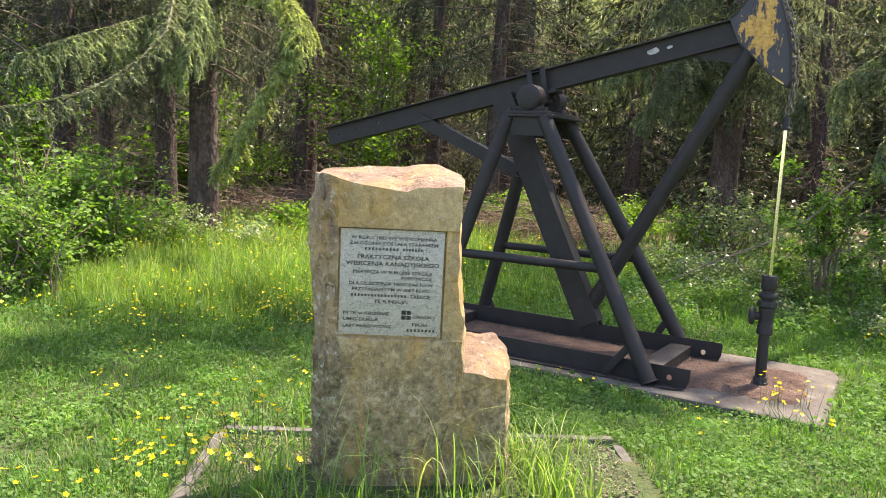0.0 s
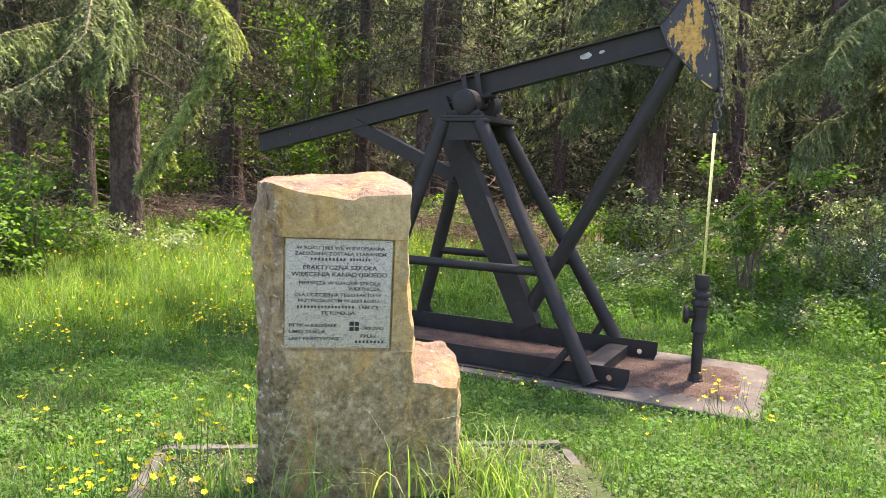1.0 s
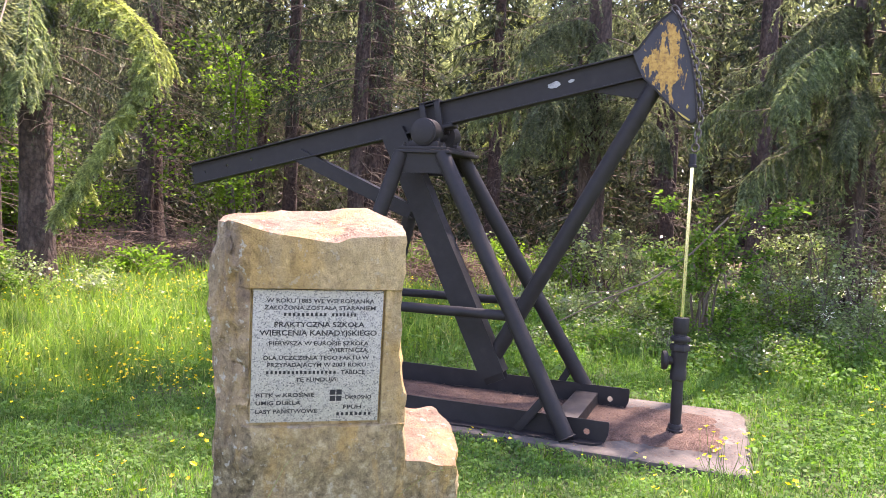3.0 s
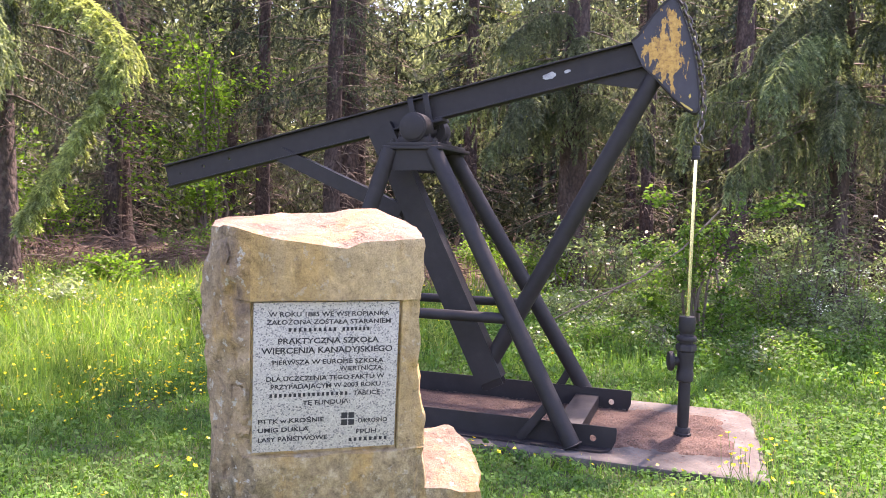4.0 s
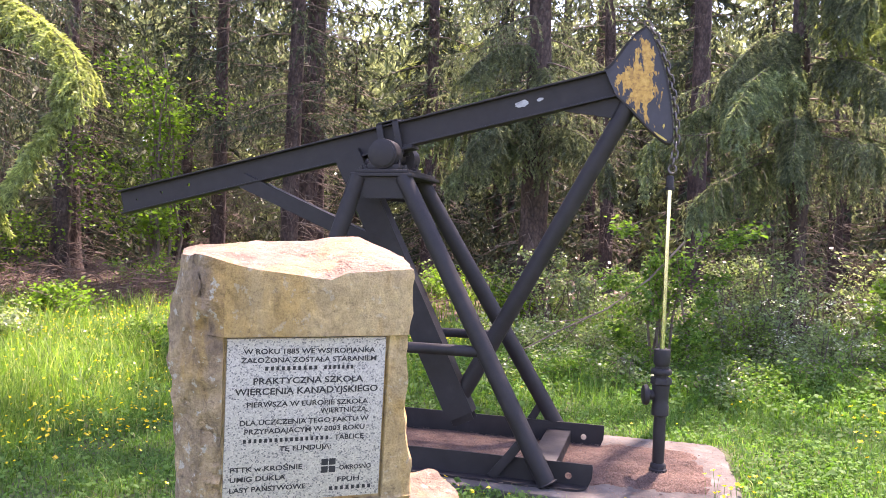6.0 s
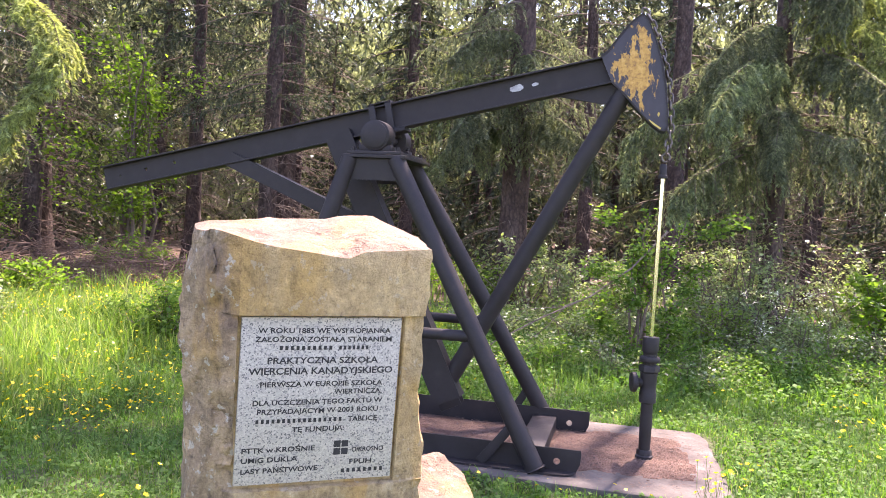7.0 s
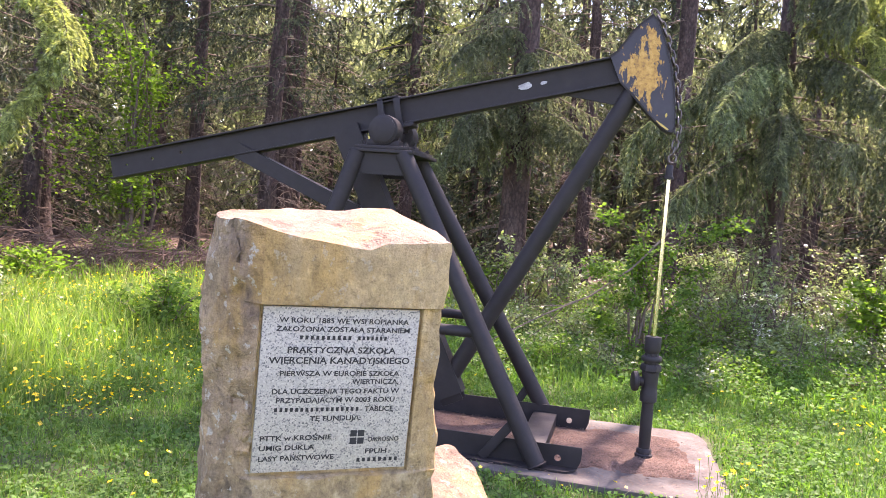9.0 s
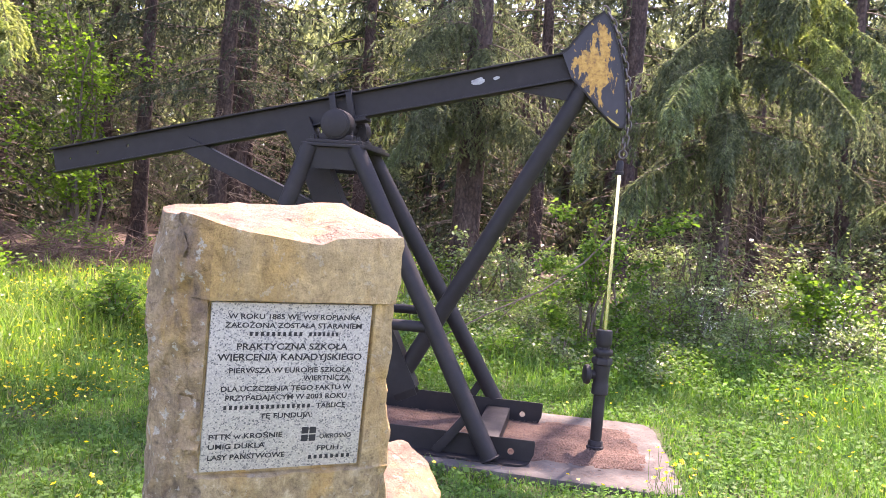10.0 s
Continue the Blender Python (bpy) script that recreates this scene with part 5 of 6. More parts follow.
def spruce(seed, r, height, low, reach, branches, spacing, step, needle, dead, label, material, group="spruces at the clearing's edge", hang=0.9, lean=0.0, only=None, thin=None):
    """A spruce: trunk, crown of drooping sprays from height low up, bare dead branches below."""
    rng = np.random.default_rng(seed)
    tree = thing("spruce_tree", (0, 0, 0), label, "tree", group)
    v, f = trunk_mesh(rng, r, height, lean=lean)
    hang_ob = new("trunk", from_arrays("trunk", v, f, BARK, True))
    hang_ob.parent = tree
    stems, twigs = [], []
    for k in range(branches):
        f = (k + 0.5) / branches
        z = low + (height - low - 0.3) * f ** 1.25
        if thin and thin[0] < z < thin[1] and k % thin[2]:
            continue
        az = k * 2.399 + rng.normal(0, 0.3)
        if only is not None and z < only[2]:
            az = math.radians(rng.uniform(only[0], only[1]))
        ln = reach * (1 - 0.86 * (z - low) / (height - low)) * rng.uniform(0.65, 1.12)
        path = stem_path((lean * z, 0, z), az, ln, rng.uniform(-0.05, 0.2), rng.uniform(0.35, 0.7), 0.22)
        stems.append(path)
        twigs.append(branch_twigs(rng, path, spacing, min(0.75, 0.33 * ln + 0.12), hang))
    twigs = np.concatenate(twigs)
    tips = np.stack(stems)
    v1, f1 = sprays(rng, twigs, step, needle[0], needle[1])
    v2, f2 = sprays(rng, tips[:, 2:], step, needle[0], needle[1])
    crown = new("crown", from_arrays("crown", np.concatenate([v1, v2]), np.concatenate([f1, f2 + len(v1)]), material))
    crown.parent = tree
    tagged(crown, kind="stuff")
    v1, f1 = polytubes(tips, np.full(len(tips), 0.018), np.full(len(tips), 0.004))
    if spacing < 0.09:
        v2, f2 = polytubes(twigs, np.full(len(twigs), 0.0035), np.full(len(twigs), 0.0015), 3)
    else:
        v2, f2 = np.zeros((0, 3)), np.zeros((0, 4), int)
    limbs = new("branching", from_arrays("branching", np.concatenate([v1, v2]), np.concatenate([f1, f2 + len(v1)]), TWIG))
    limbs.parent = tree
    tagged(limbs, kind="stuff")
    if dead:
        lines = []
        for k in range(dead):
            z = rng.uniform(0.5, low + 0.8)
            az = rng.uniform(0, 6.28)
            path = stem_path((lean * z, 0, z), az, rng.uniform(0.4, 1.7), rng.uniform(-0.15, 0.15), rng.uniform(0.1, 0.5), 0.0)
            path = path + rng.normal(0, 0.02, path.shape)
            lines.append(path)
            for j in range(3):
                b = path[rng.integers(1, 5)]
                lines.append(stem_path(b, az + rng.normal(0, 0.9), rng.uniform(0.2, 0.7), rng.uniform(-0.3, 0.1), 0.3, 0))
        lines = np.stack(lines)
        n = len(lines)
        v, f = polytubes(lines, np.full(n, 0.007), np.full(n, 0.0015), 3)
        ob = new("dead_wood", from_arrays("dead_wood", v, f, TWIG))
        ob.parent = tree
        tagged(ob, kind="stuff")
    return tree


def stand(tree, x, y, turn=0.0, scale=1.0):
    tree.matrix_basis = pose(x, y, float(ground_z(np.array(x), np.array(y))), 0, 0, turn) @ Matrix.Scale(scale, 4)
    return tree


SPRUCES = {}


def build_spruces():
    fine = (0.055, 0.019)
    SPRUCES["d"] = stand(spruce(101, 0.26, 15, 3.1, 2.2, 64, 0.075, 0.020, fine, 26, "tall spruce with a reddish-brown trunk and drooping grey-green branches", NEEDLE_HAZED, hang=1.2), -2.16, 8.1, 30)
    SPRUCES["r"] = stand(spruce(102, 0.15, 19.5, 2.5, 2.3, 104, 0.07, 0.020, fine, 60, "large spruce with low green boughs sweeping down to the shrubs", NEEDLE_HAZED, hang=1.4, thin=(4.5, 13.5, 6)), 1.75, 6.6, 100)
    SPRUCES["l"] = stand(spruce(103, 0.225, 15, 2.7, 2.1, 70, 0.075, 0.020, fine, 14, "spruce with a dark trunk and pale drooping boughs over the meadow", NEEDLE, hang=1.1), -8.2, 2.1, 10)
    mid = (0.075, 0.026)
    stand(spruce(104, 0.23, 16, 3.6, 2.4, 70, 0.10, 0.028, mid, 80, "tall spruce with a bare lower trunk and dead twigs", NEEDLE), -13.3, 10.2, 200)
    stand(spruce(105, 0.19, 17, 3.4, 2.5, 70, 0.11, 0.03, mid, 75, "tall straight spruce with a grey-brown trunk", NEEDLE), -7.3, 9.45, 80)
    stand(spruce(109, 0.19, 18, 3.8, 2.4, 66, 0.11, 0.03, mid, 90, "tall straight spruce with a dark trunk and many dead twigs", NEEDLE), -10.45, 11.9, 150)
    stand(spruce(110, 0.20, 15, 3.0, 2.3, 60, 0.11, 0.03, mid, 40, "dark-trunked spruce behind the leafy bushes", NEEDLE), -10.6, 1.45, 60)
    stand(spruce(111, 0.13, 13, 2.8, 2.0, 50, 0.11, 0.03, mid, 40, "slim dark-trunked spruce behind the leafy bushes", NEEDLE), -11.2, 2.65, 290)
    stand(spruce(112, 0.15, 9, 2.2, 1.5, 34, 0.11, 0.03, mid, 60, "dark spruce with dead twigs deep behind the shrubs", NEEDLE), 4.1, 9.0, 10)
    stand(spruce(113, 0.14, 9, 2.6, 1.4, 30, 0.11, 0.03, mid, 60, "dark spruce with dead twigs deep behind the shrubs", NEEDLE), 2.9, 9.9, 220)
    SPRUCES["s"] = stand(spruce(114, 0.16, 17, 4.6, 2.6, 60, 0.11, 0.03, mid, 50, "spruce deep in the wood, level boughs with sunlight put into their colour", NEEDLE_HAZED), -5.0, 19.0, 0)
    SPRUCES["e"] = stand(spruce(106, 0.2, 16, 1.6, 2.8, 84, 0.10, 0.028, mid, 20, "dark spruce with layered level boughs", NEEDLE, thin=(4.5, 15.0, 7)), 6.2, 9.2, 140)
    stand(spruce(107, 0.2, 15, 2.4, 2.8, 70, 0.11, 0.03, mid, 20, "dark spruce with drooping boughs beside the meadow", NEEDLE), -9.9, -0.4, 20)
    # stands of the wood behind
    far = (0.17, 0.060)
    # Added tree: its crown, high out of view, throws shade on the left lawn.
    stand(spruce(108, 0.19, 30, 15.0, 4.4, 110, 0.17, 0.05, (0.13, 0.05), 40, "very tall spruce added behind the large spruce to shade the lawn", NEEDLE), 0.6, 11.2, 40)
    old = [spruce(200 + k, 0.19, 19, 4.6 + 1.0 * k, 2.6, 58, 0.26, 0.075, far, 170, "slender forest spruce with dead lower twigs and a dark crown", NEEDLE, "spruces of the wood") for k in range(3)]
    low = [spruce(210 + k, 0.10, 7 + k, 0.35, 1.9, 66, 0.20, 0.075, far, 0, "young spruce with dense boughs down to the ground", NEEDLE, "young spruces in the wood") for k in range(2)]
    rng = random.Random(9)
    old_spots = [(-13.27, 16.44), (-16.5, 9.0), (-1.2, 12.4), (3.0, 14.5), (-15.2, 17.5), (-12.5, 9.0), (-5.9, 14.6), (-11.6, 4.2)]
    low_spots = [(-6.3, 16.0), (-2.9, 13.6), (0.9, 14.0), (5.2, 13.0), (-9.0, 17.0), (8.8, 11.0), (2.6, 16.5), (-4.4, 18.0), (-14.5, 6.6), (-12.0, -2.0)]
    for spots, count, r0, r1, gap in ((old_spots, 44, 17, 36, 2.4), (low_spots, 20, 19, 38, 2.4)):
        tries = 0
        while len(spots) < count and tries < 6000:
            tries += 1
            r, a = rng.uniform(r0, r1), math.radians(rng.uniform(-68, 44))
            x, y = 0.1 + r * math.sin(a), -5.5 + r * math.cos(a)
            if min(math.hypot(x - p, y - q) for p, q in old_spots + low_spots) > gap and (y - 0.2 * x > 9.0 or x < -12):
                spots.append((x, y))
    for kinds, spots in ((old, old_spots), (low, low_spots)):
        for k, (x, y) in enumerate(spots):
            z = float(ground_z(np.array(x), np.array(y)))
            m = pose(x, y, z, rng.uniform(-1.5, 1.5), rng.uniform(-1.5, 1.5), rng.uniform(0, 360)) @ Matrix.Scale(rng.uniform(0.8, 1.25), 4)
            if k < len(kinds):
                kinds[k].matrix_basis = m
            else:
                copy_thing(kinds[k % len(kinds)], m)


build_spruces()


def bough(tree, path, seed, reach, spacing, hang, label, r=0.012, needles=None, per=4, fill=0.24):
    """One dense bough of a tree along a bent line that reaches out into the clearing."""
    rng = np.random.default_rng(seed)
    path = np.asarray(path, float)
    t = np.linspace(0, len(path) - 1, 16)
    fine_path = np.stack([np.interp(t, np.arange(len(path)), path[:, c]) for c in range(3)], -1)
    fine_path[1:-1] = (fine_path[:-2] + fine_path[1:-1] * 2 + fine_path[2:]) / 4
    twigs = branch_twigs(rng, fine_path, spacing, reach, hang)
    sub = np.concatenate([branch_twigs(rng, tw, 0.065, fill * rng.uniform(0.5, 1.3), hang * rng.uniform(0.3, 1.1)) for tw in twigs])
    off = 0
    vs, fs = [], []
    for lines in (twigs, sub, fine_path[None, 4:]):
        v, f = sprays(rng, lines, 0.017, 0.045, 0.019, per)
        vs.append(v), fs.append(f + off)
        off += len(v)
    ob = new("bough", from_arrays("bough", np.concatenate(vs), np.concatenate(fs), needles or NEEDLE_SUNLIT))
    ob.parent = tree
    ob.matrix_parent_inverse = tree.matrix_basis.inverted()
    tagged(ob, label)
    v1, f1 = polytubes(fine_path[None], np.array([r]), np.array([0.004]), 6)
    v2, f2 = polytubes(twigs, np.full(len(twigs), 0.004), np.full(len(twigs), 0.0015), 3)
    st = new("stem", from_arrays("stem", np.concatenate([v1, v2]), np.concatenate([f1, f2 + len(v1)]), TWIG))
    st.parent = ob


def hang_to(ob, parent):
    ob.parent = parent
    ob.matrix_parent_inverse = Matrix.Translation(-Vector(parent.location))


def build_boughs():
    d_tree, r_tree, l_tree = SPRUCES["d"], SPRUCES["r"], SPRUCES["l"]
    pale, fan = "pale green bough hanging low", "fan-shaped bough with hanging green twigs"
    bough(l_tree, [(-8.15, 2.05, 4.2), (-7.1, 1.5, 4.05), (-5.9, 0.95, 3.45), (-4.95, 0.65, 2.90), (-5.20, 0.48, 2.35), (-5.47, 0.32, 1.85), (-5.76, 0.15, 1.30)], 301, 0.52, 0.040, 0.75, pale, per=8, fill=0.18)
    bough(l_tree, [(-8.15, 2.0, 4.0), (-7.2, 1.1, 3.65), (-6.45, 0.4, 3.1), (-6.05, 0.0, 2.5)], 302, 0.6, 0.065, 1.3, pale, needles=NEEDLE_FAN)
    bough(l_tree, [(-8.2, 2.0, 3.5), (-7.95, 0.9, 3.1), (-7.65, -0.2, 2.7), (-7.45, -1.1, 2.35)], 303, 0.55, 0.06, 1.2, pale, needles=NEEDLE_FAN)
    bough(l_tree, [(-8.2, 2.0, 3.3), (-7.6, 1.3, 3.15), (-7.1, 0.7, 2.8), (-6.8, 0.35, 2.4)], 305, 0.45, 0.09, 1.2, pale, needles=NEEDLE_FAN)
    bough(l_tree, [(-8.2, 2.0, 4.4), (-8.0, 0.9, 4.2), (-7.7, 0.0, 3.8), (-7.4, -0.6, 3.3)], 306, 0.45, 0.09, 1.2, pale, needles=NEEDLE_HAZED)
    bough(l_tree, [(-8.2, 2.1, 4.6), (-7.6, 1.2, 3.8), (-6.4, 0.0, 2.95), (-5.82, -0.47, 2.6), (-5.99, -0.94, 2.13), (-6.04, -1.34, 1.91), (-6.05, -1.72, 1.81), (-6.08, -2.16, 1.71)], 307, 0.34, 0.08, 0.9, pale, needles=NEEDLE_HAZED)
    rng = random.Random(77)

    def spread(tree, at, heights, az0, az1, length, reach, hang, seed):
        for k, z in enumerate(heights):
            az = math.radians(az0 + (az1 - az0) * ((k * 0.618 + 0.2) % 1.0) + rng.uniform(-8, 8))
            ln = length * rng.uniform(0.8, 1.15)
            path = []
            for f in (0.0, 0.3, 0.6, 0.85, 1.0):
                path.append((at[0] + math.cos(az) * ln * f, at[1] + math.sin(az) * ln * f, z + ln * (0.14 * f - 0.55 * f * f)))
            bough(tree, path, seed + k, reach * rng.uniform(0.75, 1.2), 0.06, hang, fan, needles=NEEDLE_HAZED if k % 3 else NEEDLE_FAN)
    spread(r_tree, (1.75, 6.6), [2.7, 3.0, 3.3, 3.6, 3.9, 4.3, 4.7, 5.1], 185, 355, 2.2, 0.6, 1.5, 310)
    bough(r_tree, [(1.75, 6.6, 3.9), (1.3, 5.5, 3.75), (0.9, 4.6, 3.35), (0.66, 4.05, 2.85)], 351, 0.6, 0.05, 1.3, fan, needles=NEEDLE_FAN)
    for k, (z, x1, y1) in enumerate(((5.0, 3.0, 5.7), (4.4, 2.8, 5.3), (3.9, 3.1, 5.6), (5.3, 2.4, 5.2))):
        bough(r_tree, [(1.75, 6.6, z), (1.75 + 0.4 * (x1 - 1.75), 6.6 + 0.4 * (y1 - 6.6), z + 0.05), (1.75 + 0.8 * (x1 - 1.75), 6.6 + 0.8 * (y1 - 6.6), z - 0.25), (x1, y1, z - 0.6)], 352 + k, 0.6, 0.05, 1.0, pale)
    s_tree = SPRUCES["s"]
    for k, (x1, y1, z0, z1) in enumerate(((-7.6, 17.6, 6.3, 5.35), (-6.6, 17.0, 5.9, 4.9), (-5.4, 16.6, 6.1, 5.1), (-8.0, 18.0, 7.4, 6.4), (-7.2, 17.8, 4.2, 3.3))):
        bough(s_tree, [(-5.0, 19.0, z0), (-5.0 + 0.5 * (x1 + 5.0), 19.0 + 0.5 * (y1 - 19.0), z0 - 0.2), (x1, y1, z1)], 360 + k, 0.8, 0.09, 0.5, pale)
    spread(d_tree, (-2.16, 8.1), [3.0, 3.3, 3.6, 3.9, 4.2, 4.6], 200, 340, 2.0, 0.65, 1.25, 330)
    spread(SPRUCES["e"], (6.2, 9.2), [2.6, 3.2, 3.9, 4.6], 190, 270, 2.4, 0.6, 0.8, 345)


build_boughs()


def shrub(name, seed, at, height, spread, stems, leaves, size, material, label, category="bush", group="", bare=0.25, tilt=0.7, along=0.10):
    """A leafy bush: arching stems with side shoots, and single leaves round them."""
    rng = np.random.default_rng(seed)
    z0 = float(ground_z(np.array(at[0]), np.array(at[1])))
    ob = thing(name, (at[0], at[1], z0), label, category, group)
    base_p = np.stack([at[0] + rng.normal(0, spread * 0.22, stems), at[1] + rng.normal(0, spread * 0.22, stems), np.full(stems, z0)], -1)
    az = rng.uniform(0, 6.28, stems)
    out = spread * rng.uniform(0.15, 1.0, stems)
    h = height * rng.uniform(0.55, 1.05, stems) * (1 - 0.25 * out / spread)
    f = np.linspace(0, 1, 6)
    lines = base_p[:, None] + np.stack([np.cos(az)[:, None] * out[:, None] * f ** 1.6, np.sin(az)[:, None] * out[:, None] * f ** 1.6, h[:, None] * (f - 0.12 * f ** 3)], -1)
    lines[:, 1:-1] += rng.normal(0, 0.02 * height, lines[:, 1:-1].shape)
    i = rng.integers(0, stems, stems * 2)
    j = rng.integers(1, 5, stems * 2)
    st = lines[i, j]
    az2 = rng.uniform(0, 6.28, stems * 2)
    l2 = height * rng.uniform(0.12, 0.34, stems * 2)
    shoots = st[:, None] + np.stack([np.cos(az2)[:, None] * l2[:, None] * f, np.sin(az2)[:, None] * l2[:, None] * f, l2[:, None] * (0.7 * f - 0.35 * f ** 2)], -1)
    allp = np.concatenate([lines, shoots])
    r0 = np.concatenate([np.full(stems, 0.007 * height + 0.002), np.full(stems * 2, 0.003)])
    v, fc = polytubes(allp, r0, r0 * 0.3, 4)
    hang_to(new("stem", from_arrays("stem", v, fc, TWIG)), ob)
    k = rng.integers(0, len(allp), leaves)
    t = rng.uniform(bare, 1.0, leaves) ** 0.8 * 4.999
    ii = t.astype(int)
    fr = (t - ii)[:, None]
    p = allp[k, ii] * (1 - fr) + allp[k, ii + 1] * fr + rng.normal(0, along * 0.5, (leaves, 3))
    p[:, 2] = np.maximum(p[:, 2], z0 + 0.02)
    v, fc = leaf_quads(rng, p, np.full(leaves, size), tilt)
    hang_to(new("foliage", from_arrays("foliage", v, fc, material)), ob)
    return ob


def build_shrubs():
    wide = "spreading green bush with broad leaves at the wood's edge"
    g = "bushes at the wood's edge"
    shrub("bush", 401, (-6.8, -1.0), 2.05, 1.15, 50, 6500, 0.065, LEAF_FRESH, "dense leafy green bush beside the meadow", group=g)
    shrub("bush", 402, (-7.7, -0.1), 1.8, 1.1, 44, 5200, 0.06, LEAF_FRESH, "dense leafy green bush beside the meadow", group=g)
    shrub("bush", 403, (-5.9, -2.0), 1.25, 0.9, 40, 3800, 0.055, LEAF_FRESH, "dense leafy green bush beside the meadow", group=g)
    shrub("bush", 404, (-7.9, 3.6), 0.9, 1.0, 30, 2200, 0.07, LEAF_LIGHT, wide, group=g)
    for k, (x, y, h) in enumerate(((-7.75, 1.35, 0.95), (-8.4, 1.0, 1.0), (-7.0, 1.9, 0.7), (-7.2, 0.9, 0.75))):
        shrub("bush", 410 + k, (x, y), h, 0.6, 24, 1800, 0.05, LEAF_FRESH if k % 2 else LEAF_SOFT, "low leafy bush growing round the spruce trunk", group=g)
    shrub("bush", 415, (-4.75, 2.0), 0.85, 0.55, 22, 1500, 0.06, LEAF_FRESH, "leafy bush with broad leaves before the dead brushwood", group=g)
    shrub("bush", 416, (-5.6, 2.3), 0.6, 0.5, 18, 1000, 0.06, LEAF_FRESH, "leafy bush with broad leaves before the dead brushwood", group=g)
    shrub("sapling", 405, (0.06, 3.5), 2.3, 0.40, 9, 4200, 0.055, LEAF_FRESH, "young broadleaf sapling with fresh green leaves behind the rod", "sapling", bare=0.5)
    shrub("bush", 406, (3.0, 5.2), 1.55, 0.8, 16, 1700, 0.085, LEAF_LIGHT, "bright hazel bush with large fresh leaves", group=g, bare=0.3)
    shrub("bush", 407, (1.25, 4.9), 1.45, 0.7, 18, 1400, 0.05, LEAF_SOFT, "leafy grey-green bush before the large spruce", group=g)
    shrub("bush", 408, (1.5, 5.6), 2.0, 0.75, 18, 1500, 0.055, LEAF_SOFT, "leafy grey-green bush before the large spruce", group=g)
    shrub("bush", 409, (0.75, 5.3), 1.5, 0.7, 18, 1400, 0.05, LEAF_SOFT, "leafy grey-green bush before the large spruce", group=g)
    rng = random.Random(12)
    for k in range(24):
        f = k / 23
        x, y = -2.0 + 8.4 * f + rng.uniform(-0.3, 0.3), 4.2 + 0.4 * math.sin(f * 7) + rng.uniform(-0.5, 0.8)
        shrub("bush", 420 + k, (x, y), rng.uniform(0.55, 1.05) * (0.75 + 0.5 * f), rng.uniform(0.55, 0.9), 24, 1700, rng.uniform(0.035, 0.055), LEAF_SOFT if k % 4 else LEAF_LIGHT, wide, group=g, bare=0.4)
    for k in range(44):
        x, y = -1.6 + 0.15 * k + rng.uniform(-0.3, 0.3), 2.9 + 0.02 * k + rng.uniform(-0.9, 0.7)
        shrub("herb", 490 + k, (x, y), rng.uniform(0.25, 0.55), 0.4, 18, 620, rng.uniform(0.035, 0.05), LEAF_FRESH if k % 3 else LEAF_SOFT, "leafy green herb clump at the foot of the bushes", "herb", "herbs before the bushes")
    for k in range(10):
        x, y = -1.6 + 0.85 * k + rng.uniform(-0.3, 0.3), 6.4 + rng.uniform(-0.4, 1.2)
        shrub("bush", 480 + k, (x, y), rng.uniform(1.2, 2.0), rng.uniform(0.7, 1.0), 20, 2000, rng.uniform(0.05, 0.07), LEAF_SOFT, "tall leafy bush in the shade of the spruces", group=g)
    for k in range(14):
        x, y = -9.6 + 0.55 * k + rng.uniform(-0.4, 0.4), 7.0 + rng.uniform(0.0, 3.5)
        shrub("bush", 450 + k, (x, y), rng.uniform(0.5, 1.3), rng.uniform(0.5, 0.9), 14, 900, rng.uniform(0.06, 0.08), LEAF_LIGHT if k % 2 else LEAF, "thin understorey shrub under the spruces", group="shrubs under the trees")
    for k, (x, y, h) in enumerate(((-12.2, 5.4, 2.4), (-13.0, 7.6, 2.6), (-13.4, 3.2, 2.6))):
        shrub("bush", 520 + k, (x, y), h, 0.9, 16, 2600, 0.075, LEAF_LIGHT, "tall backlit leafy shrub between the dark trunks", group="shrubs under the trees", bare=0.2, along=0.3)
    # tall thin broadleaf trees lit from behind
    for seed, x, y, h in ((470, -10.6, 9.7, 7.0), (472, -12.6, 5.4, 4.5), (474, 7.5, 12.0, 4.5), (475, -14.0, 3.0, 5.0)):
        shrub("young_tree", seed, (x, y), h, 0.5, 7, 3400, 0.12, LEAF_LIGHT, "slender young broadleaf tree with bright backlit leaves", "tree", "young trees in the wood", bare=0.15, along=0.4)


build_shrubs()


def build_brushwood():
    """A heap of dead sticks under the trees."""
    rng = np.random.default_rng(61)
    n = 4600
    x = rng.uniform(-11.0, -4.0, n)
    y = 6.0 + 0.32 * (x + 8) + rng.normal(0, 0.75, n)
    z = ground_z(x, y) + np.abs(rng.normal(0, 0.34, n)) * np.exp(-((y - 6.0 - 0.32 * (x + 8)) / 1.0) ** 2) + 0.02
    a, e = rng.uniform(0, 6.28, n), rng.normal(0, 0.35, n)
    ln = rng.uniform(0.25, 1.3, n)
    d = np.stack([np.cos(a) * np.cos(e), np.sin(a) * np.cos(e), np.sin(e)], -1) * ln[:, None]
    c = np.stack([x, y, z], -1)
    f = np.linspace(-0.5, 0.5, 4)
    lines = c[:, None] + d[:, None] * f[None, :, None] + rng.normal(0, 0.02, (n, 4, 3))
    lines[..., 2] = np.maximum(lines[..., 2], ground_z(lines[..., 0], lines[..., 1]) + 0.005)
    v, fc = polytubes(lines, rng.uniform(0.002, 0.011, n), np.full(n, 0.0015), 4)
    tagged(new("brushwood", from_arrays("brushwood", v, fc, BRUSH)), "tangled heap of dead brown branches under the trees", "brushwood", kind="stuff")


build_brushwood()


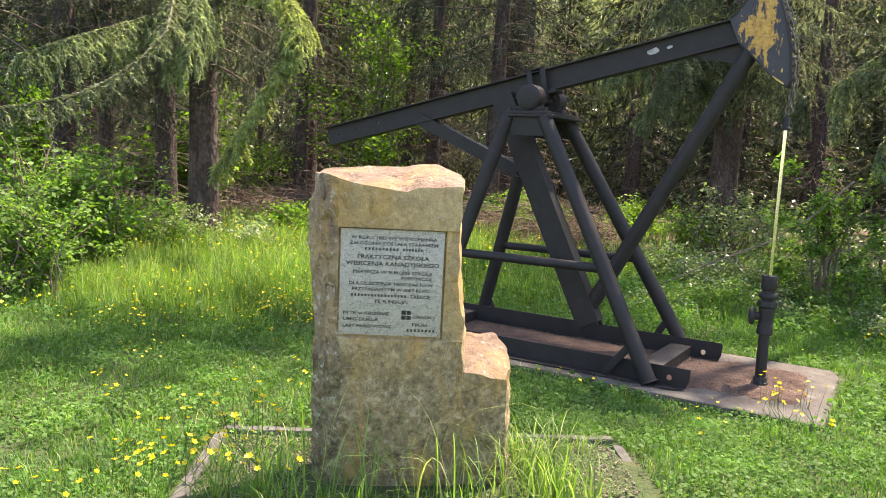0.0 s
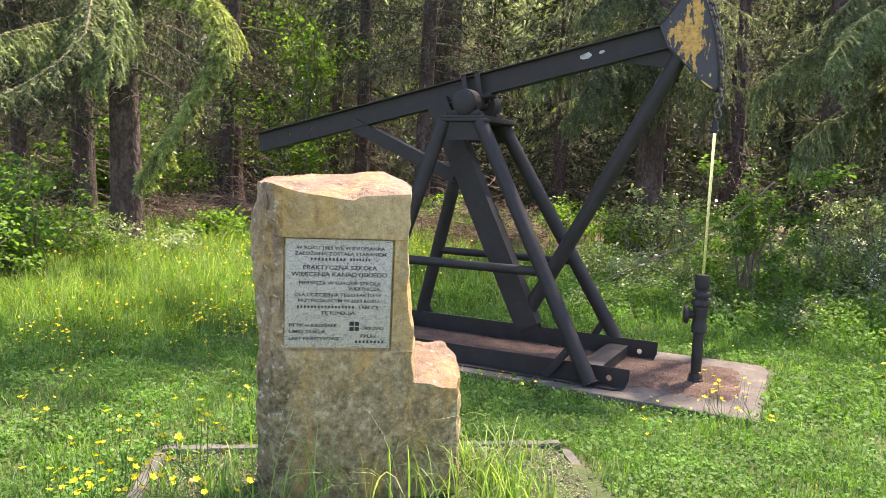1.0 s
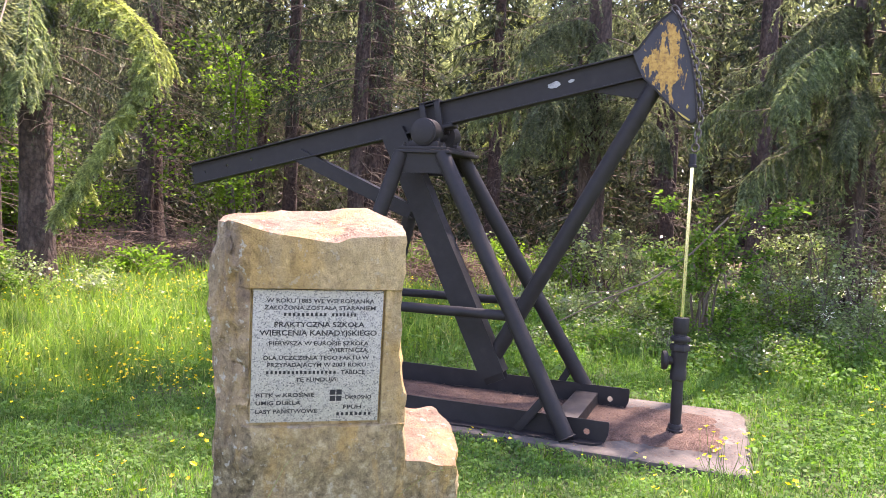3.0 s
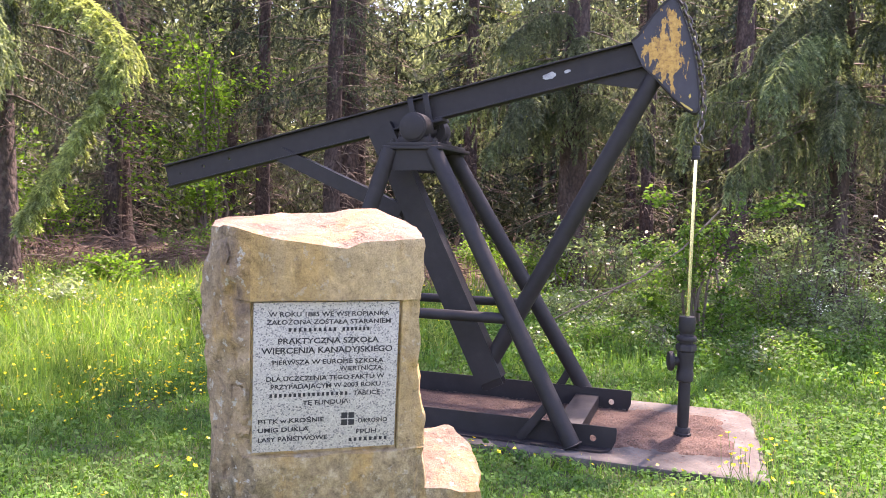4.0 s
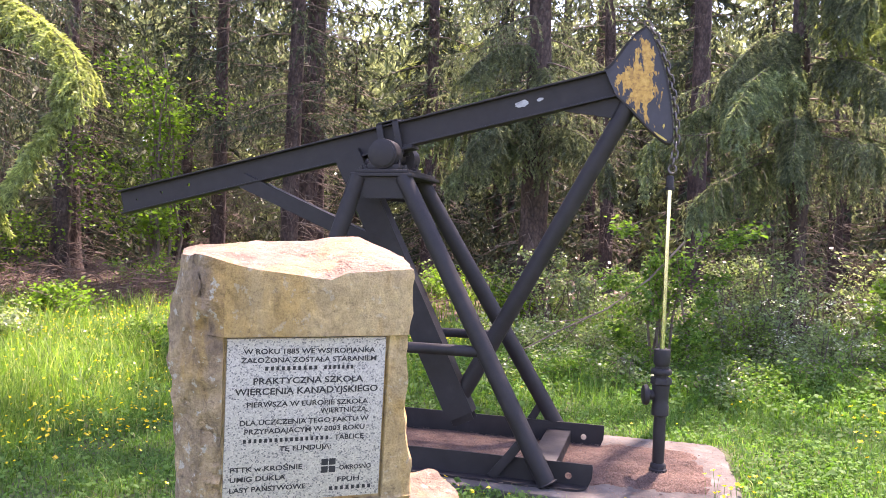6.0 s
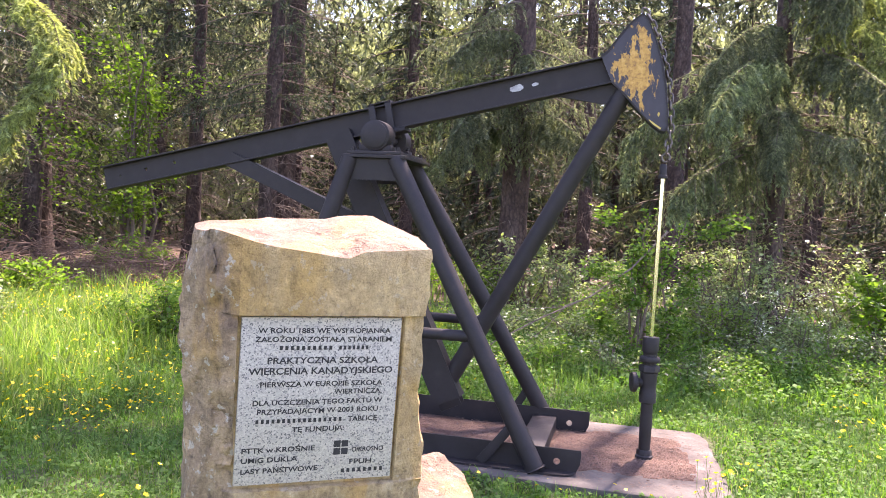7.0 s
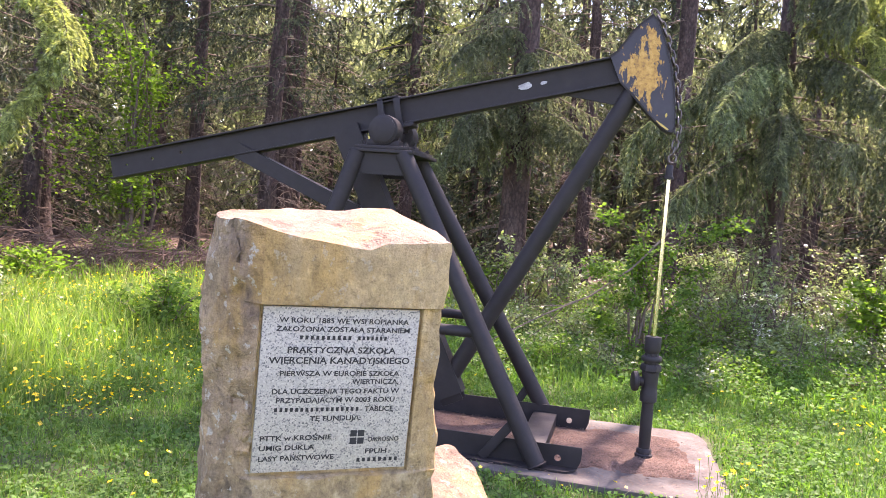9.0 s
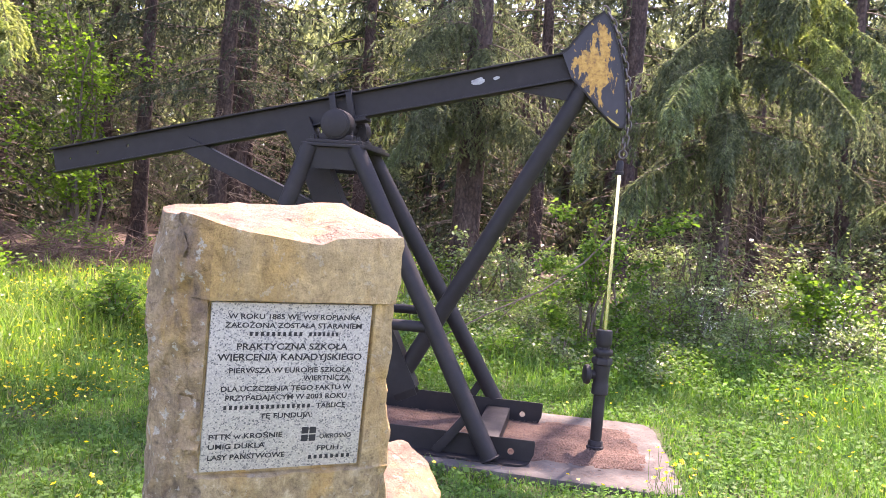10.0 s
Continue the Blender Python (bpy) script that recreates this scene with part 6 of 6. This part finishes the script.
def build_fallen_log():
    """A thin barkless trunk lying along the edge of the brushwood."""
    pts = [(-9.3, 2.95), (-8.7, 3.45), (-8.2, 3.95), (-7.6, 4.35), (-7.0, 4.8)]
    log = thing("fallen_log", (-8.2, 3.95, 0.02), "thin pale barkless log lying before the dead brushwood", "log")
    bm = bmesh.new()
    bent(bm, [(x, y, float(ground_z(np.array(x), np.array(y))) + 0.13 + 0.02 * math.sin(3 * x)) for x, y in pts], 0.045, 10, 0.03)
    part("stem", bm, TWIG, log)
    for x, y in pts[1:4]:
        z = float(ground_z(np.array(x), np.array(y)))
        bm = bmesh.new()
        bent(bm, [(x, y, z + 0.13), (x + 0.06, y - 0.1, z + 0.07), (x + 0.09, y - 0.2, z - 0.02)], 0.014, 6, 0.007)
        part("branch_stub", bm, TWIG, log)


build_fallen_log()


def build_far_wood():
    """The depth of the wood: leafy undergrowth and crowns far behind the trunks."""
    rng = np.random.default_rng(71)
    for name, mater, n, top, size, label in (("far_undergrowth", NEEDLE, 36000, 6.0, 0.60, "leafy undergrowth deep in the wood"), ("far_crowns", NEEDLE_HAZED, 100000, 16.0, 0.85, "dark spruce crowns deep in the wood"),
                                             ("far_sunlit_leaves", LEAF_LIGHT, 5000, 7.0, 0.16, "sunlit broad leaves deep in the wood")):
        r = rng.uniform(27, 48, n)
        a = np.radians(rng.uniform(-74, 50, n))
        x, y = 0.1 + r * np.sin(a), -5.5 + r * np.cos(a)
        keep = fbm(x, y, 0.35, 90) + 0.5 * fbm(x, y, 1.1, 91) > (-0.35 if name != "far_sunlit_leaves" else 0.15)
        x, y = x[keep], y[keep]
        z = ground_z(x, y) + top * rng.random(len(x)) ** (1.6 if top < 10 else 0.8) * (0.75 + 0.35 * fbm(x, y, 0.9, 92))
        v, f = leaf_quads(rng, np.stack([x, y, z], -1), np.full(len(x), size), 0.7, 0.5 if mater is LEAF_LIGHT else 0.13, 0.15 if mater is LEAF_LIGHT else 0.6)
        tagged(new(name, from_arrays(name, v, f, mater)), label, "woods", kind="stuff")
    n = 60000
    r, a = rng.uniform(50, 62, n), np.radians(rng.uniform(-78, 54, n))
    x, y = 0.1 + r * np.sin(a), -5.5 + r * np.cos(a)
    z = ground_z(x, y) + 17 * rng.random(n) ** 0.9 * (0.8 + 0.25 * fbm(x, y, 0.5, 95))
    v, f = leaf_quads(rng, np.stack([x, y, z], -1), np.full(n, 1.25), 0.9, 0.3)
    tagged(new("far_tree_wall", from_arrays("far_tree_wall", v, f, NEEDLE_HAZED)), "closed dark spruce wood in the distance", "woods", kind="stuff")


build_far_wood()


# ---- flowers and tall grass ----
def buttercup(seed, label):
    """A buttercup plant: thin forked stalks, each with a cup of five petals."""
    rng = random.Random(seed)
    plant = thing("buttercup", (0, 0, 0), label, "flower", "buttercups in the grass")
    count = rng.randint(3, 6)
    root = Vector((0, 0, 0))
    fork = Vector((rng.uniform(-0.05, 0.05), rng.uniform(-0.05, 0.05), rng.uniform(0.10, 0.17)))
    for k in range(count):
        a = rng.uniform(0, 6.28)
        tip = fork + Vector((math.cos(a) * rng.uniform(0.05, 0.16), math.sin(a) * rng.uniform(0.05, 0.16), rng.uniform(0.10, 0.24)))
        mid = (fork + tip) / 2 + Vector((math.cos(a) * 0.03, math.sin(a) * 0.03, -0.01))
        bm = bmesh.new()
        bent(bm, [root, fork * 0.5 + Vector((0.008, 0.0, 0)), fork, mid, tip], 0.0016, 4, 0.0009)
        st = new("stalk", finish(bm, "stalk", GRASS, 0))
        st.parent = plant
        bm = bmesh.new()
        ax = Vector((math.cos(a) * 0.5, math.sin(a) * 0.5, 1)).normalized()
        s1 = ax.orthogonal().normalized()
        s2 = ax.cross(s1)
        r = rng.uniform(0.0092, 0.0122)
        c = bm.verts.new(tip)
        for j in range(5):
            b0, b1 = 2 * math.pi * j / 5, 2 * math.pi * (j + 1) / 5
            bmid = (b0 + b1) / 2
            p0 = bm.verts.new(tip + (s1 * math.cos(b0 + 0.08) + s2 * math.sin(b0 + 0.08)) * r * 0.85 + ax * r * 0.42)
            p1 = bm.verts.new(tip + (s1 * math.cos(bmid) + s2 * math.sin(bmid)) * r * 1.15 + ax * r * 0.55)
            p2 = bm.verts.new(tip + (s1 * math.cos(b1 - 0.08) + s2 * math.sin(b1 - 0.08)) * r * 0.85 + ax * r * 0.42)
            bm.faces.new((c, p0, p1, p2))
        fl = new("blossom", finish(bm, "blossom", PETAL, 0))
        fl.parent = st
    return plant


def build_buttercups():
    lab = "yellow buttercup with forked stalks growing in the grass"
    kinds = [buttercup(500 + k, lab) for k in range(5)]
    rng = random.Random(55)
    spots = []
    for cx, cy, sx, sy, n in ((-1.38, -4.02, 0.11, 0.11, 13), (-1.32, -3.66, 0.08, 0.10, 4), (-1.5, -4.5, 0.15, 0.1, 3), (-1.95, -3.85, 0.22, 0.2, 2), (-2.5, -3.35, 0.4, 0.35, 3), (-3.4, -2.3, 0.5, 0.4, 3), (0.42, -1.36, 0.10, 0.12, 5), (1.7, -0.3, 0.7, 0.5, 6),
                              (-4.7, -0.6, 1.2, 0.8, 14), (-3.7, -0.7, 0.5, 0.5, 9), (-2.8, -1.1, 0.3, 0.4, 7), (0.2, -2.1, 0.4, 0.3, 2), (-1.75, -2.75, 0.2, 0.15, 3), (2.0, 1.4, 1.0, 1.0, 8)):
        for _ in range(n):
            x, y = rng.gauss(cx, sx), rng.gauss(cy, sy)
            hard, bed = occupied(np.array([x]), np.array([y]))
            if not hard[0]:
                spots.append((x, y))
    for k, (x, y) in enumerate(spots):
        m = pose(x, y, float(ground_z(np.array(x), np.array(y))), rng.uniform(-12, 12), rng.uniform(-12, 12), rng.uniform(0, 360)) @ Matrix.Scale(rng.uniform(0.75, 1.2), 4)
        if k < len(kinds):
            kinds[k].matrix_basis = m
        else:
            copy_thing(kinds[k % len(kinds)], m)
    # the many small ones further off
    g = np.random.default_rng(56)
    x, y = sector(g, 4.5, 13, 9000)
    hard, bed = occupied(x, y)
    w = fbm(x, y, 1.0, 57) + 0.75 * np.clip((-2.3 - x) / 2, 0, 1) + g.normal(0, 0.2, len(x))
    keep = ~hard & ~bed & (w > 0.52) & (y < 5.5) & (y > -2.6)
    x, y = x[keep], y[keep]
    z = ground_z(x, y) + sward(x, y) * g.uniform(0.8, 1.35, len(x)) + 0.03
    v, f = leaf_quads(g, np.stack([x, y, z], -1), g.uniform(0.016, 0.030, len(x)), 0.6, 1.0)
    tagged(new("meadow_flowers", from_arrays("meadow_flowers", v, f, PETAL)), "many small yellow meadow flowers in the grass", "flowers", kind="stuff")


build_buttercups()


def build_tall_grass():
    """Tufts of long arching grass in the bed round the stone."""
    rng = np.random.default_rng(81)
    spots = [(-0.52, 0.06, 30, 0.30), (-0.62, 0.25, 34, 0.28), (-0.40, 0.22, 30, 0.30), (-0.22, 0.16, 20, 0.40), (-0.05, 0.14, 18, 0.50), (0.12, 0.16, 7, 0.62), (0.22, 0.10, 9, 0.46), (0.36, 0.12, 12, 0.40),
             (0.50, 0.10, 22, 0.40), (0.64, 0.0, 30, 0.42), (0.70, -0.14, 30, 0.36), (0.62, -0.3, 26, 0.34), (-0.48, -0.2, 26, 0.24), (-0.72, -0.2, 24, 0.2), (-0.8, 0.45, 26, 0.25), (0.85, 0.2, 30, 0.3),
             (0.10, 0.30, 4, 0.80), (0.28, 0.24, 4, 0.66), (-0.30, 0.26, 5, 0.72), (0.45, 0.26, 7, 0.52), (0.66, 0.18, 26, 0.50), (0.3, 0.35, 14, 0.30), (-0.1, 0.38, 22, 0.34), (0.95, -0.5, 22, 0.16), (-0.36, 0.5, 26, 0.3), (0.72, 0.08, 34, 0.46), (0.80, -0.02, 30, 0.40), (0.74, 0.3, 34, 0.42), (0.62, 0.42, 30, 0.36)]
    for u, n, count, h in spots:
        p = face_place(u, n, 0.0)
        tuft = thing("grass_tuft", (p.x, p.y, 0.07), "tuft of long arching green grass in front of the stone", "grass tuft", "grass tufts round the stone")
        lines, widths = [], []
        for _ in range(count):
            a = rng.uniform(0, 6.28)
            hh = h * rng.uniform(0.5, 1.15)
            out = hh * rng.uniform(0.2, 0.85)
            b = np.array([p.x + rng.normal(0, 0.035), p.y + rng.normal(0, 0.035), 0.07])
            f = np.linspace(0, 1, 7)
            line = b + np.stack([np.cos(a) * out * f ** 2, np.sin(a) * out * f ** 2, hh * (f - 0.30 * f ** 4 * (out / hh) * 2)], -1)
            lines.append(line), widths.append(rng.uniform(0.003, 0.0075))
        lines, w = np.stack(lines), np.array(widths)
        side = np.cross(np.gradient(lines, axis=1), np.array([0, 0, 1.0]))
        side /= np.linalg.norm(side, axis=2, keepdims=True) + 1e-9
        taper = np.array([0.7, 1, 1, 0.9, 0.7, 0.45, 0.06])
        half = side * (w[:, None] * taper / 2)[..., None]
        v = np.stack([lines - half, lines + half], 2)
        idx = np.arange(v.shape[0] * 14).reshape(-1, 7, 2)
        f = np.stack([idx[:, :-1, 0], idx[:, :-1, 1], idx[:, 1:, 1], idx[:, 1:, 0]], -1).reshape(-1, 4)
        hang_to(new("foliage", from_arrays("foliage", v.reshape(-1, 3), f, GRASS_LONG)), tuft)


build_tall_grass()


def build_bent_branch():
    """A pale bare stem that arches from the sapling down into the grass."""
    b = thing("bent_branch", (-1.65, 2.42, 0.0), "pale bare branch bent down into the grass", "branch")
    for pts, r in (([(0.20, 3.45, 1.45), (-0.15, 3.25, 1.05), (-0.55, 3.0, 0.74), (-1.0, 2.72, 0.52), (-1.45, 2.5, 0.26), (-1.65, 2.42, -0.05)], 0.012),
                   ([(-0.55, 3.0, 0.74), (-0.8, 2.75, 0.64), (-1.1, 2.55, 0.62)], 0.006), ([(-0.8, 2.84, 0.62), (-0.95, 2.86, 0.42), (-1.15, 2.8, 0.25)], 0.006)):
        bm = bmesh.new()
        bent(bm, pts, r, 6, r * 0.5)
        part("stem", bm, TWIG, b)


build_bent_branch()


def build_blossom():
    """White flower heads on the shrubs to the right of the slab."""
    rng = np.random.default_rng(93)
    c = np.stack([rng.uniform(1.0, 4.6, 90), rng.uniform(2.9, 3.9, 90), rng.uniform(0.4, 1.0, 90)], -1)
    p = np.repeat(c, 16, 0) + rng.normal(0, 1, (90 * 16, 3)) * np.array([0.045, 0.045, 0.012])
    v, f = leaf_quads(rng, p, np.full(len(p), 0.017), 0.4, 0.9)
    tagged(new("white_blossom", from_arrays("white_blossom", v, f, WHITE_PAINT_PETAL)), "small white flower heads on the shrubs", "blossom", kind="stuff")


WHITE_PAINT_PETAL = leaf_mat("white_petal", [(0.0, (0.55, 0.57, 0.5)), (1.0, (0.75, 0.76, 0.7))], 0.3)
build_blossom()
